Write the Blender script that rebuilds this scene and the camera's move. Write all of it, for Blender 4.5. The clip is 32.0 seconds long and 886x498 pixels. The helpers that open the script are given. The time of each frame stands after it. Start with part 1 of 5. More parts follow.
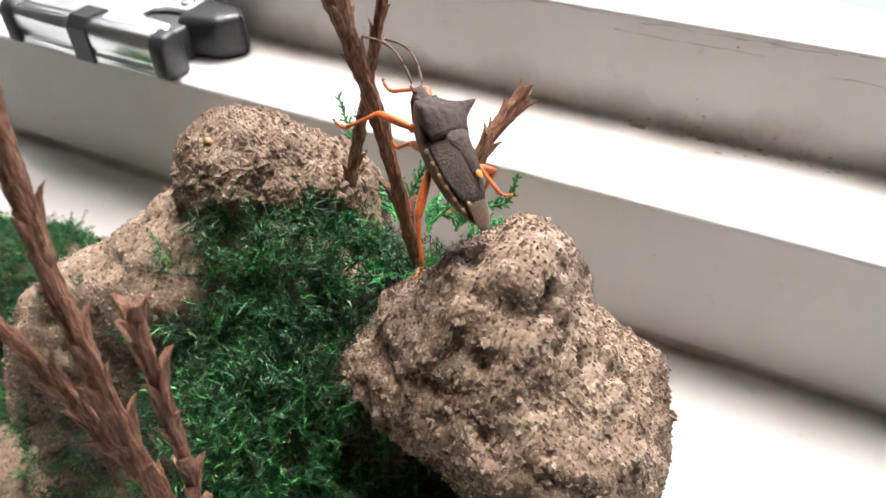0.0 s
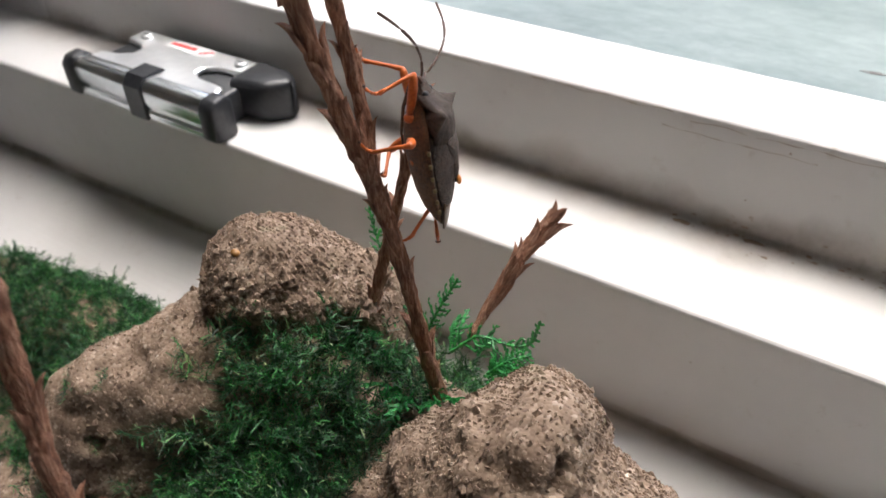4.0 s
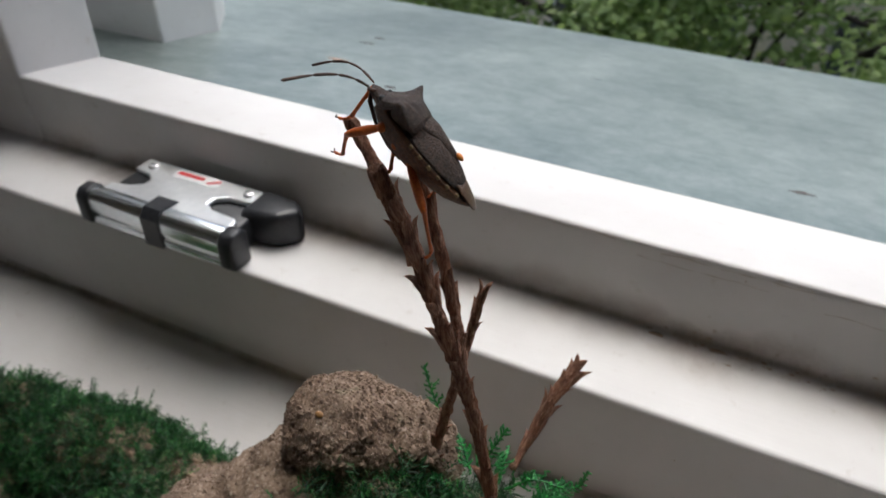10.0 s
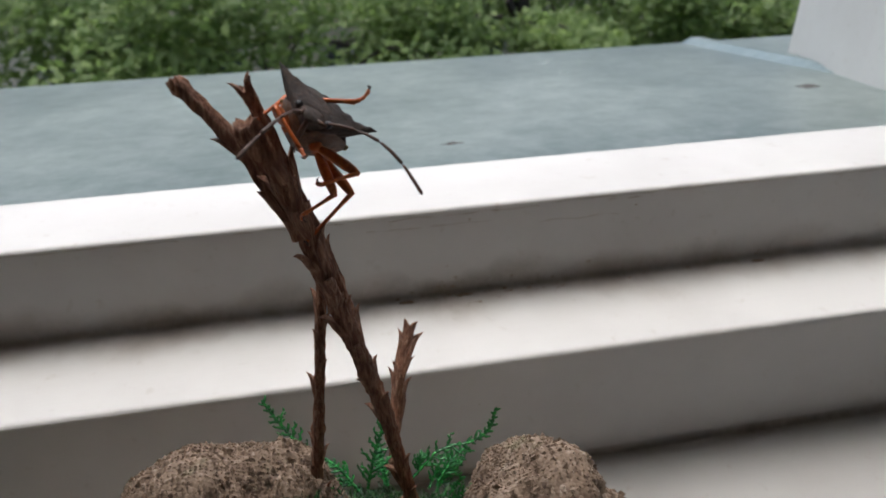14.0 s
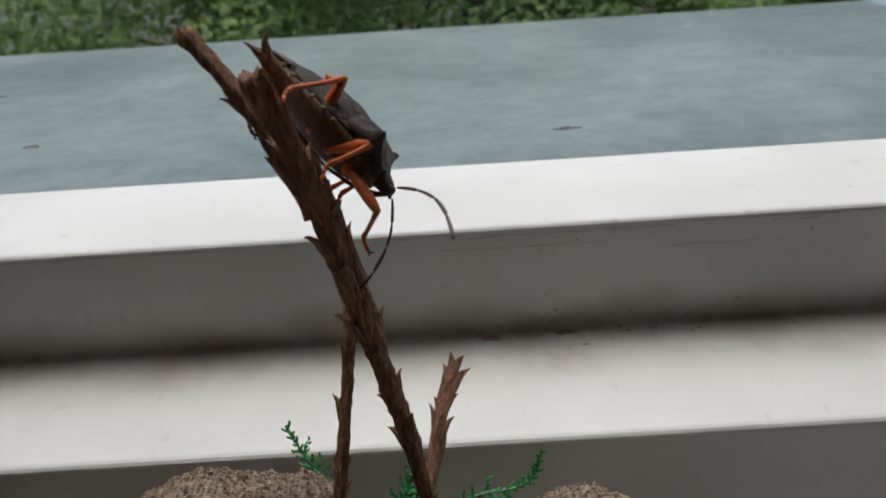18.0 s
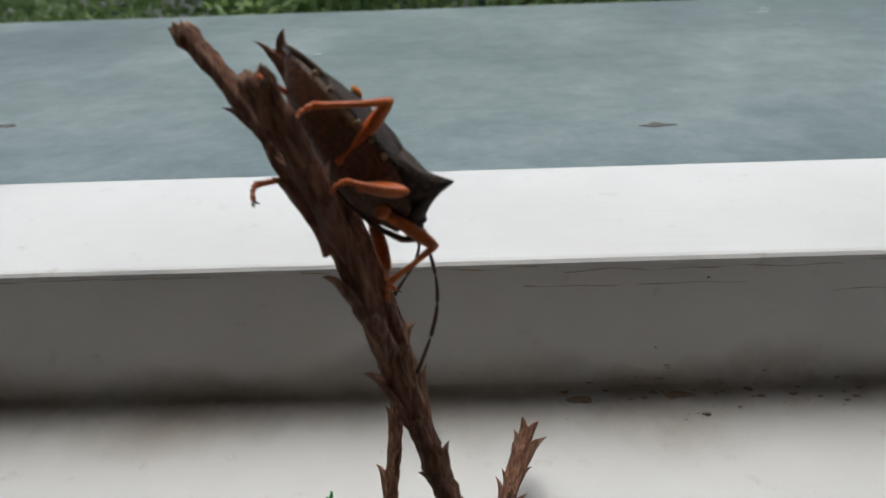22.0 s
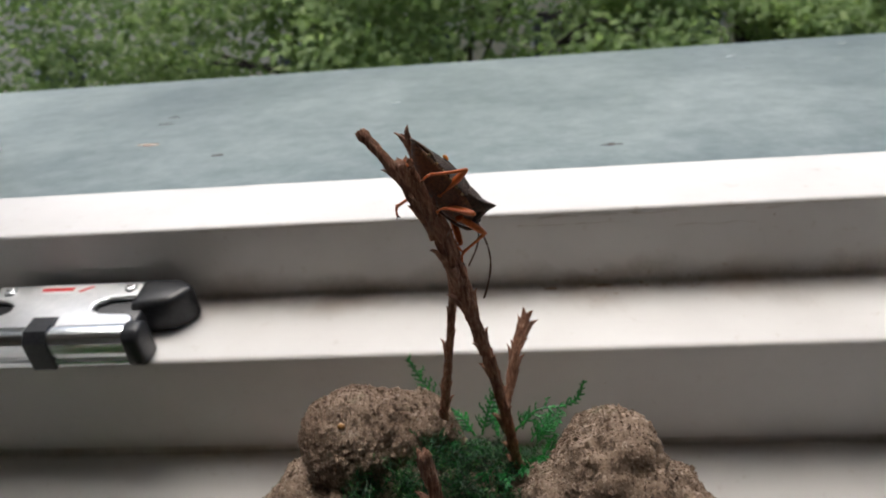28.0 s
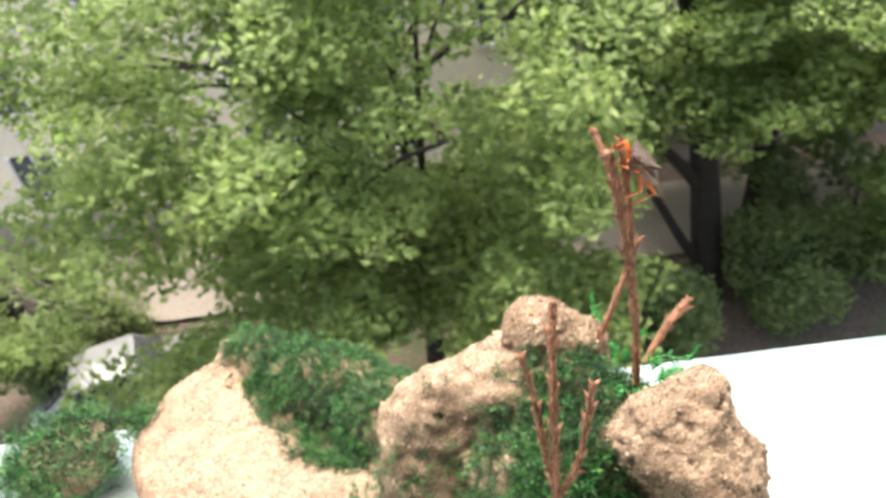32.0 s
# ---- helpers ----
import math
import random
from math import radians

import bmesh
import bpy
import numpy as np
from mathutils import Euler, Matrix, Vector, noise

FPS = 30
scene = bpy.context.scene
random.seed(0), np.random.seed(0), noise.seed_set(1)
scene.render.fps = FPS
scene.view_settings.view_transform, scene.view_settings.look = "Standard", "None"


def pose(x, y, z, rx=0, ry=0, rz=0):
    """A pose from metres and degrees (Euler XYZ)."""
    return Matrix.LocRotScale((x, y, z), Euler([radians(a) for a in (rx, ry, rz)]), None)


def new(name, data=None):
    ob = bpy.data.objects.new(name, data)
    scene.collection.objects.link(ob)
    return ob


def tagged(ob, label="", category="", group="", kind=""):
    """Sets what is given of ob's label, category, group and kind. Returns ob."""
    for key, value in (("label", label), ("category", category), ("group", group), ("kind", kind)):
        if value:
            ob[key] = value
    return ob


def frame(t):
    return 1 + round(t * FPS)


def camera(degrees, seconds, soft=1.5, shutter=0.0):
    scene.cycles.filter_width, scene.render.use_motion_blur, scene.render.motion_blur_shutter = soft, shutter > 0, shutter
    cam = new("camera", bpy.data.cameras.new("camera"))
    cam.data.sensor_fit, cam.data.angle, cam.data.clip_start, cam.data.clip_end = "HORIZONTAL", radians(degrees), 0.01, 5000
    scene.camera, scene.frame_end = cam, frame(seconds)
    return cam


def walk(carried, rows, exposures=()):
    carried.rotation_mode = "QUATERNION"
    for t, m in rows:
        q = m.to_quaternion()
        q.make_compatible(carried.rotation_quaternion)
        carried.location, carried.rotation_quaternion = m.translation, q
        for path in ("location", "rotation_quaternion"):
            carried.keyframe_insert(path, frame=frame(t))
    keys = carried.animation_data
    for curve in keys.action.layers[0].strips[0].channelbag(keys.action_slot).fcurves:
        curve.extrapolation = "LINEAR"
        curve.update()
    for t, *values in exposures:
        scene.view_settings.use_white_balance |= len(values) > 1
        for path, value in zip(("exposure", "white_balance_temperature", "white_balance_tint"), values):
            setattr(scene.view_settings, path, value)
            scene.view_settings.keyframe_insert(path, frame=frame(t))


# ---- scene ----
import itertools

# lengths of the still life are in modules of 15.5 mm, of the street in metres
U = 0.0155

# seconds, place in mm, turn in degrees
CAMERA_ROWS = [
    (0, 24.49, -103.86, 108.09, 49.10, 1.50, 26.97), (0.5, 27.63, -101.57, 108.15, 48.92, 2.38, 29.01), (1, 28.65, -97.44, 109.23, 47.82, 2.24, 31.28),
    (1.5, 26.45, -95.65, 111.53, 48.52, 2.30, 31.22), (2, 25.87, -95.66, 112.54, 48.72, 1.81, 31.64), (2.5, 26.25, -95.20, 114.43, 49.20, 1.70, 31.99),
    (3, 25.65, -94.38, 115.93, 49.13, 1.55, 32.45), (3.5, 23.01, -93.11, 116.36, 49.80, 1.48, 32.28), (5.5, 22.23, -98.23, 124.47, 51.28, 0.90, 31.89),
    (6, 22.24, -98.87, 130.07, 51.76, 0.94, 31.95), (6.5, 20.71, -100.92, 134.28, 52.36, 0.43, 31.13), (7, 16.88, -100.33, 136.41, 52.36, -0.16, 30.99),
    (7.5, 14.99, -102.15, 139.72, 52.61, -0.36, 30.74), (8, 14.14, -102.12, 142.93, 52.63, -0.66, 30.72), (8.5, 11.04, -102.48, 143.25, 52.83, -0.82, 30.17),
    (9, 12.23, -102.61, 141.86, 52.72, -0.87, 29.79), (9.5, 11.90, -103.89, 141.23, 52.97, -0.53, 28.20), (10, 11.19, -106.25, 141.95, 53.80, -0.33, 26.42),
    (10.5, 10.35, -107.14, 140.78, 53.90, 0.43, 23.33), (11, 5.15, -109.19, 139.49, 54.47, 0.16, 17.89), (11.5, -1.85, -108.81, 140.49, 55.28, -1.57, 13.48),
    (12, -3.15, -110.85, 139.29, 56.04, -1.31, 9.21), (12.5, -3.67, -112.66, 135.15, 56.49, -0.13, 3.08), (13, -10.02, -110.71, 133.59, 56.00, 0.25, -4.66),
    (13.5, -14.83, -106.90, 130.78, 56.31, 0.85, -9.88), (15.5, -19.46, -117.37, 124.55, 62.16, -0.34, -12.37), (16, -12.40, -119.11, 127.51, 61.04, 2.53, -9.69),
    (16.5, -16.62, -121.84, 126.46, 61.00, 1.08, -8.33), (17, -5.43, -116.75, 128.07, 60.33, 3.61, -4.91), (17.5, 1.21, -93.03, 123.38, 57.11, 2.72, -0.54),
    (18, -6.47, -73.49, 117.50, 55.01, 3.20, -1.66), (18.5, -6.70, -58.06, 109.35, 54.61, 3.79, -1.98), (19, -7.79, -45.76, 101.18, 54.25, 2.93, -0.90),
    (19.5, -8.82, -44.02, 100.45, 55.88, 3.02, -1.25), (20, -11.72, -44.03, 103.53, 54.50, 1.98, -0.66), (20.5, -12.72, -44.16, 104.65, 54.56, 2.54, 0.06),
    (21, -14.48, -43.21, 105.60, 54.22, 2.83, 1.11), (21.5, -14.34, -44.90, 104.46, 54.08, 3.07, 1.07), (22, -15.60, -44.95, 104.55, 54.26, 1.94, -0.04),
    (22.5, -18.10, -44.40, 103.90, 52.29, 1.86, 2.61), (23, -19.24, -44.76, 104.49, 52.60, 2.92, 1.76), (23.5, -11.35, -48.46, 108.73, 49.99, 4.02, 7.17),
    (24, -14.20, -54.63, 112.74, 50.81, 7.59, 3.97), (24.5, -7.67, -65.60, 108.67, 54.57, 11.63, 2.68), (25, -4.93, -78.83, 122.76, 52.97, 10.47, 4.43),
    (25.5, 1.47, -98.30, 132.83, 54.12, 10.84, 4.17), (27.5, -5.41, -128.97, 144.93, 56.05, 3.95, 3.48), (28, -8.26, -127.76, 144.31, 56.40, 5.19, 3.30),
    (28.5, -9.86, -126.75, 156.14, 55.86, 4.92, 3.49), (29, -4.17, -110.78, 194.67, 54.67, 6.69, 3.01), (29.5, 7.62, -60.79, 202.26, 55.59, 7.78, -0.70),
    (30, 23.99, -16.31, 208.64, 56.21, 9.02, 1.89), (30.5, 19.92, 62.28, 186.08, 56.40, 8.15, 3.58), (31, 13.97, 102.81, 160.38, 55.84, 7.90, 1.54),
    (31.5, 1.72, 102.94, 168.55, 55.49, 7.75, -0.41), (32, -7.59, 75.45, 197.74, 54.05, 7.97, -2.04)]
# the hand-carried rock: offset in mm and turn in degrees
ROCK_ROWS = [
    (0, 0.00, 0.00, 0.00, 0.00, 0.00, 0.00), (13.5, 0.00, 0.00, 0.00, 0.00, 0.00, 0.00), (15.5, -1.12, 0.04, 0.00, -0.08, -0.08, 1.54),
    (16, -3.10, 0.57, -0.24, -0.15, 1.71, 2.60), (16.5, -2.34, 0.54, -0.67, -0.29, 0.96, 1.85), (17, -2.64, 3.69, -4.45, -2.44, 2.17, 3.20),
    (17.5, -2.69, 8.79, -7.93, -5.21, 2.63, 6.11), (18, -4.15, 12.66, -15.18, -8.98, 2.61, 2.61), (18.5, -2.47, 19.52, -22.74, -11.35, 1.93, 1.64),
    (19, -1.63, 22.25, -28.89, -13.47, 0.91, 1.26), (19.5, -1.11, 21.33, -28.25, -13.90, 0.08, 0.60), (20, -0.59, 20.41, -27.61, -14.32, -0.76, -0.06),
    (20.5, 0.17, 19.39, -27.38, -14.62, -1.03, -0.71), (21, 0.92, 18.37, -27.16, -14.93, -1.29, -1.37), (21.5, 0.81, 19.06, -26.70, -14.45, -1.77, -1.74),
    (22, 0.69, 19.75, -26.25, -13.98, -2.25, -2.11), (22.5, 1.07, 19.97, -25.87, -12.79, -3.32, -4.17), (23, 1.44, 20.18, -25.49, -11.60, -4.38, -6.22),
    (23.5, -0.06, 17.58, -22.84, -11.02, -3.94, -4.79), (24, -1.57, 14.97, -20.18, -10.44, -3.49, -3.37), (24.5, -6.18, 22.77, -20.61, -5.28, 1.35, -1.95),
    (25, -5.00, 13.93, -13.14, -5.36, 0.29, 1.52), (25.5, -4.29, 7.73, -5.57, -2.44, 1.52, 1.21), (27.5, -1.51, -0.00, -2.14, -1.58, -0.70, 2.20),
    (28, -2.96, -0.16, -2.96, -2.01, 1.30, 1.63), (28.5, -3.94, -11.89, 0.17, -3.21, 2.47, -1.89), (29, 14.68, 0.08, 49.97, -5.21, 3.11, -3.19),
    (29.5, 26.82, 42.93, 61.95, -2.48, 2.80, -6.63), (30, 50.22, 102.37, 62.93, -3.90, 1.84, -7.71), (30.2, 48.63, 133.43, 60.22, -4.36, 2.65, -7.38), (30.4, 59.18, 164.81, 53.14, -2.69, -0.12, -10.29),
    (30.6, 55.57, 188.63, 33.64, -2.41, 3.76, -8.63), (30.8, 49.88, 220.02, 20.21, -1.40, 4.35, -12.25),
    (31, 48.66, 240.35, 14.06, -7.32, 0.92, -17.61), (31.5, 59.43, 251.27, 8.74, -6.08, 5.25, -28.52), (32, 47.91, 224.44, 8.55, -10.47, 4.79, -33.54)]


def mm(row):
    return pose(row[1] / 1000, row[2] / 1000, row[3] / 1000, row[4], row[5], row[6])


cam = camera(61.42, 32.0, soft=1.6, shutter=0.3)
cam.data.dof.use_dof = True
cam.data.dof.focus_distance = 0.076
cam.data.dof.aperture_fstop = 66.0
walk(cam, [(r[0], mm(r)) for r in CAMERA_ROWS],
     exposures=[(0, 2.12, 6050, 9), (3.5, 1.42, 6050, 9), (6, 0.94, 6000, 8), (9, 0.49, 5900, 7), (13, 0.4, 5900, 7), (17, 0.24, 5850, 5), (18.5, 0.02, 5850, 3), (20, 0.03, 5780, 3),
                (24, 0.09, 5780, 4), (28, 0.52, 6080, 8), (29, 0.42, 6250, 7), (29.6, 0.78, 6500, 7), (30.2, 1.12, 6600, 6), (31, 1.95, 6750, 8), (32, 2.15, 6850, 8)])

# ---- light: an overcast sky over the street ----
world = bpy.data.worlds.new("sky")
scene.world = world
world.use_nodes = True
wt = world.node_tree
sky = wt.nodes.new("ShaderNodeTexSky")
sky.sky_type = "NISHITA"
sky.sun_disc = False
sky.sun_elevation, sky.sun_rotation = radians(74), radians(346)
sky.air_density, sky.dust_density, sky.ozone_density = 1.0, 8.0, 0.2
wt.nodes["Background"].inputs["Strength"].default_value = 0.15
wt.links.new(sky.outputs[0], wt.nodes["Background"].inputs["Color"])
sun = new("sun", bpy.data.lights.new("sun", "SUN"))
sun.data.energy, sun.data.angle, sun.data.color = 1.45, radians(44), (1.0, 0.975, 0.94)
sun.rotation_euler = (radians(-16), 0, radians(14))


# ---- materials ----
def material(name, build):
    m = bpy.data.materials.new(name)
    m.use_nodes = True
    t = m.node_tree
    build(t, t.nodes, t.links, t.nodes["Principled BSDF"])
    return m


def put(nodes, kind, **values):
    n = nodes.new(kind)
    for key, value in values.items():
        n.inputs[key.replace("_", " ")].default_value = value
    return n


def ramp(t, source, stops):
    r = t.nodes.new("ShaderNodeValToRGB")
    while len(r.color_ramp.elements) < len(stops):
        r.color_ramp.elements.new(0.5)
    for e, (p, c) in zip(r.color_ramp.elements, stops):
        e.position, e.color = p, (*c, 1)
    t.links.new(source, r.inputs[0])
    return r.outputs[0]


def coords(t):
    return t.nodes.new("ShaderNodeTexCoord").outputs["Object"]


def noise_at(t, scale, detail=4.0, rough=0.6, where=None):
    n = put(t.nodes, "ShaderNodeTexNoise", Scale=scale, Detail=detail, Roughness=rough)
    t.links.new(where or coords(t), n.inputs["Vector"])
    return n.outputs["Fac"]


def blend(t, mode, fac, a, b):
    m = t.nodes.new("ShaderNodeMix")
    m.data_type, m.blend_type = "RGBA", mode
    for value, socket in ((fac, m.inputs[0]), (a, m.inputs[6]), (b, m.inputs[7])):
        if isinstance(value, bpy.types.NodeSocket):
            t.links.new(value, socket)
        elif isinstance(value, (int, float)):
            socket.default_value = value
        else:
            socket.default_value = (*value, 1)
    return m.outputs[2]


def bump(t, bsdf, height, strength, distance):
    b = put(t.nodes, "ShaderNodeBump", Strength=strength, Distance=distance)
    t.links.new(height, b.inputs["Height"])
    t.links.new(b.outputs[0], bsdf.inputs["Normal"])


def two_scale(name, dark, light, fine, coarse, rough=0.7, relief=0.3, depth=0.0004, metal=0.0, stain=None):
    """A surface whose colour wanders at two scales, with fine relief."""
    def build(t, nodes, links, b):
        f = noise_at(t, fine, 5, 0.65)
        g = noise_at(t, coarse, 3, 0.55)
        c = ramp(t, f, [(0.3, dark), (0.7, light)])
        if stain:
            c = blend(t, "MIX", ramp(t, g, [(0.48, (0, 0, 0)), (0.68, (1, 1, 1))]), c, stain)
        links.new(c, b.inputs["Base Color"])
        links.new(ramp(t, g, [(0.3, (rough - 0.1,) * 3), (0.7, (rough + 0.1,) * 3)]), b.inputs["Roughness"])
        b.inputs["Metallic"].default_value = metal
        bump(t, b, f, relief, depth)
    return material(name, build)


def sand(t, nodes, links, b):
    """Grains of quartz and ochre stuck together, each a small dome of its own shade."""
    v = nodes.new("ShaderNodeTexVoronoi")
    v.inputs["Scale"].default_value = 2100
    links.new(coords(t), v.inputs["Vector"])
    grains = ramp(t, v.outputs["Color"], [(0.03, (0.11, 0.074, 0.053)), (0.25, (0.195, 0.142, 0.102)), (0.65, (0.255, 0.191, 0.14)), (0.93, (0.36, 0.292, 0.23)), (1.0, (0.55, 0.5, 0.43))])
    patches = ramp(t, noise_at(t, 110, 5), [(0.3, (0.7, 0.62, 0.56)), (0.62, (1.05, 1.03, 1.0))])
    c = blend(t, "MULTIPLY", 0.9, grains, patches)
    green = ramp(t, noise_at(t, 170, 5), [(0.62, (0, 0, 0)), (0.72, (0.35, 0.35, 0.35))])
    links.new(blend(t, "MIX", green, c, (0.15, 0.17, 0.08)), b.inputs["Base Color"])
    links.new(ramp(t, v.outputs["Color"], [(0.2, (0.9,) * 3), (0.8, (0.75,) * 3), (0.95, (0.3,) * 3)]), b.inputs["Roughness"])
    dome = ramp(t, v.outputs["Distance"], [(0.0, (1, 1, 1)), (0.75, (0, 0, 0))])
    bump(t, b, blend(t, "ADD", 0.6, dome, noise_at(t, 420, 4)), 0.4, 0.0002)


def bark(t, nodes, links, b):
    m = nodes.new("ShaderNodeMapping")
    m.inputs["Scale"].default_value = (1, 1, 0.1)
    links.new(coords(t), m.inputs["Vector"])
    f = noise_at(t, 2600, 5, 0.7, m.outputs[0])
    g = noise_at(t, 320, 3)
    c = ramp(t, f, [(0.3, (0.085, 0.036, 0.02)), (0.48, (0.29, 0.135, 0.075)), (0.66, (0.56, 0.35, 0.235))])
    links.new(blend(t, "MULTIPLY", 0.7, c, ramp(t, g, [(0.3, (0.45, 0.4, 0.4)), (0.65, (1.1, 1, 0.95))])), b.inputs["Base Color"])
    b.inputs["Roughness"].default_value = 0.75
    bump(t, b, f, 1.0, 0.0007)


def moss(t, nodes, links, b):
    i = nodes.new("ShaderNodeNewGeometry").outputs["Random Per Island"]
    c = ramp(t, i, [(0.0, (0.004, 0.02, 0.006)), (0.4, (0.009, 0.058, 0.016)), (0.72, (0.02, 0.15, 0.032)), (0.9, (0.06, 0.29, 0.05)), (1.0, (0.26, 0.32, 0.15))])
    patches = ramp(t, noise_at(t, 90, 3), [(0.35, (0.45, 0.5, 0.5)), (0.65, (1.15, 1.1, 1.0))])
    c = blend(t, "MULTIPLY", 0.9, c, patches)
    links.new(c, b.inputs["Base Color"])
    b.inputs["Roughness"].default_value = 0.55


def paint(t, nodes, links, b):
    """White gloss paint with brush marks, dust and stains."""
    f, g = noise_at(t, 260, 6, 0.7), noise_at(t, 22, 5, 0.6)
    m = nodes.new("ShaderNodeMapping")
    m.inputs["Scale"].default_value = (0.06, 1, 1)
    links.new(coords(t), m.inputs["Vector"])
    s = noise_at(t, 900, 3, 0.6, m.outputs[0])
    c = ramp(t, g, [(0.3, (0.61, 0.597, 0.585)), (0.62, (0.69, 0.682, 0.673))])
    c = blend(t, "MULTIPLY", ramp(t, f, [(0.6, (0, 0, 0)), (0.78, (0.5, 0.5, 0.5))]), c, (0.62, 0.55, 0.47))
    links.new(c, b.inputs["Base Color"])
    links.new(ramp(t, g, [(0.3, (0.42,) * 3), (0.7, (0.6,) * 3)]), b.inputs["Roughness"])
    b.inputs["Specular IOR Level"].default_value = 0.25
    bump(t, b, s, 0.15, 0.0003)


def zinc(t, nodes, links, b):
    """Weathered galvanised sheet: cloudy grey-green bloom, blotches and a few pale spots."""
    g, f, w = noise_at(t, 7, 5, 0.6), noise_at(t, 90, 6, 0.75), noise_at(t, 130, 4, 0.6)
    c = ramp(t, f, [(0.36, (0.285, 0.342, 0.325)), (0.5, (0.35, 0.41, 0.39)), (0.66, (0.435, 0.49, 0.465))])
    c = blend(t, "MULTIPLY", 0.8, c, ramp(t, g, [(0.35, (0.72, 0.77, 0.8)), (0.5, (0.97, 0.98, 0.98)), (0.65, (1.25, 1.21, 1.19))]))
    c = blend(t, "MIX", ramp(t, w, [(0.62, (0, 0, 0)), (0.74, (0.4, 0.4, 0.4))]), c, (0.5, 0.53, 0.52))
    links.new(c, b.inputs["Base Color"])
    b.inputs["Metallic"].default_value = 0.8
    links.new(ramp(t, g, [(0.3, (0.29,) * 3), (0.7, (0.37,) * 3)]), b.inputs["Roughness"])
    bump(t, b, noise_at(t, 12, 3, 0.5), 0.08, 0.004)


def leaf_green(name, dark, mid, light):
    def build(t, nodes, links, b):
        i = nodes.new("ShaderNodeNewGeometry").outputs["Random Per Island"]
        c = ramp(t, i, [(0.0, dark), (0.5, mid), (0.9, light), (1.0, light)])
        links.new(blend(t, "MULTIPLY", 0.35, c, ramp(t, noise_at(t, 0.8, 3), [(0.35, (0.5, 0.55, 0.5)), (0.65, (1.25, 1.2, 1.1))])), b.inputs["Base Color"])
        b.inputs["Roughness"].default_value = 0.5
        through_light = nodes.new("ShaderNodeBsdfTranslucent")
        links.new(b.inputs["Base Color"].links[0].from_socket, through_light.inputs["Color"])
        mixed = nodes.new("ShaderNodeMixShader")
        mixed.inputs[0].default_value = 0.6
        links.new(b.outputs[0], mixed.inputs[1])
        links.new(through_light.outputs[0], mixed.inputs[2])
        links.new(mixed.outputs[0], nodes["Material Output"].inputs["Surface"])
    return material(name, build)


SAND = material("sandstone_grains", sand)
BARK = material("dry_bark", bark)


def fern(t, nodes, links, b):
    i = nodes.new("ShaderNodeNewGeometry").outputs["Random Per Island"]
    links.new(ramp(t, i, [(0.0, (0.008, 0.09, 0.022)), (0.5, (0.018, 0.22, 0.04)), (1.0, (0.05, 0.38, 0.06))]), b.inputs["Base Color"])
    b.inputs["Roughness"].default_value = 0.5


MOSS = material("moss", moss)
FERN = material("fern_sprig", fern)
PAINT = material("white_paint", paint)
ZINC = material("zinc_sheet", zinc)
GRIME = two_scale("grime", (0.25, 0.185, 0.13), (0.42, 0.33, 0.25), 900, 200, 0.9, 0.6)
CHROME = two_scale("satin_chrome", (0.8, 0.82, 0.83), (0.9, 0.91, 0.92), 500, 60, 0.36, 0.05, 0.0001, 1.0)

POLISHED = two_scale("polished_chrome", (0.74, 0.79, 0.8), (0.86, 0.89, 0.9), 500, 60, 0.2, 0.04, 0.0001, 1.0)


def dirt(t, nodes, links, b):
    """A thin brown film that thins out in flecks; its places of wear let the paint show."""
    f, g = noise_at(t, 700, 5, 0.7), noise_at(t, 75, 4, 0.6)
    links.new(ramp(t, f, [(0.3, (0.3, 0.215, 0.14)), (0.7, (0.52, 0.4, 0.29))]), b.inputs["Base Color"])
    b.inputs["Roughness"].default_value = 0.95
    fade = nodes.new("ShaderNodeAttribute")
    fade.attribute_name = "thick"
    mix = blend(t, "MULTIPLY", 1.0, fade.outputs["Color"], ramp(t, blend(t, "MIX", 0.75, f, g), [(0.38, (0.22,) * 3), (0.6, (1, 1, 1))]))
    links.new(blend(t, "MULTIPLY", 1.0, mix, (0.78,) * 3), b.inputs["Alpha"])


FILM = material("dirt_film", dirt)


def pane_glass(t, nodes, links, b):
    b.inputs["Base Color"].default_value = (1, 1, 1, 1)
    b.inputs["Transmission Weight"].default_value = 1.0
    links.new(ramp(t, noise_at(t, 8, 3), [(0.4, (0.0,) * 3), (0.8, (0.03,) * 3)]), b.inputs["Roughness"])
    b.inputs["IOR"].default_value = 1.45


GLASS = material("window_glass", pane_glass)
LIME = two_scale("dried_splash", (0.24, 0.28, 0.28), (0.36, 0.4, 0.4), 700, 90, 0.7, 0.2)
SMUT = two_scale("dull_stain", (0.075, 0.07, 0.065), (0.16, 0.15, 0.14), 700, 90, 0.8, 0.2)
RUST = two_scale("rust_stain", (0.3, 0.22, 0.17), (0.36, 0.28, 0.22), 700, 90, 0.8, 0.2)
RUBBER = two_scale("black_plastic", (0.012, 0.013, 0.016), (0.03, 0.032, 0.036), 900, 80, 0.42, 0.1, 0.0001)
WHITE = two_scale("sticker_white", (0.74, 0.74, 0.75), (0.8, 0.8, 0.8), 900, 80, 0.4, 0.02)
RED = two_scale("sticker_red", (0.5, 0.03, 0.04), (0.62, 0.05, 0.05), 900, 80, 0.4, 0.02)
SHELL = two_scale("bug_shell", (0.007, 0.004, 0.003), (0.092, 0.05, 0.028), 3600, 480, 0.5, 1.0, 0.00035, stain=(0.026, 0.013, 0.008))
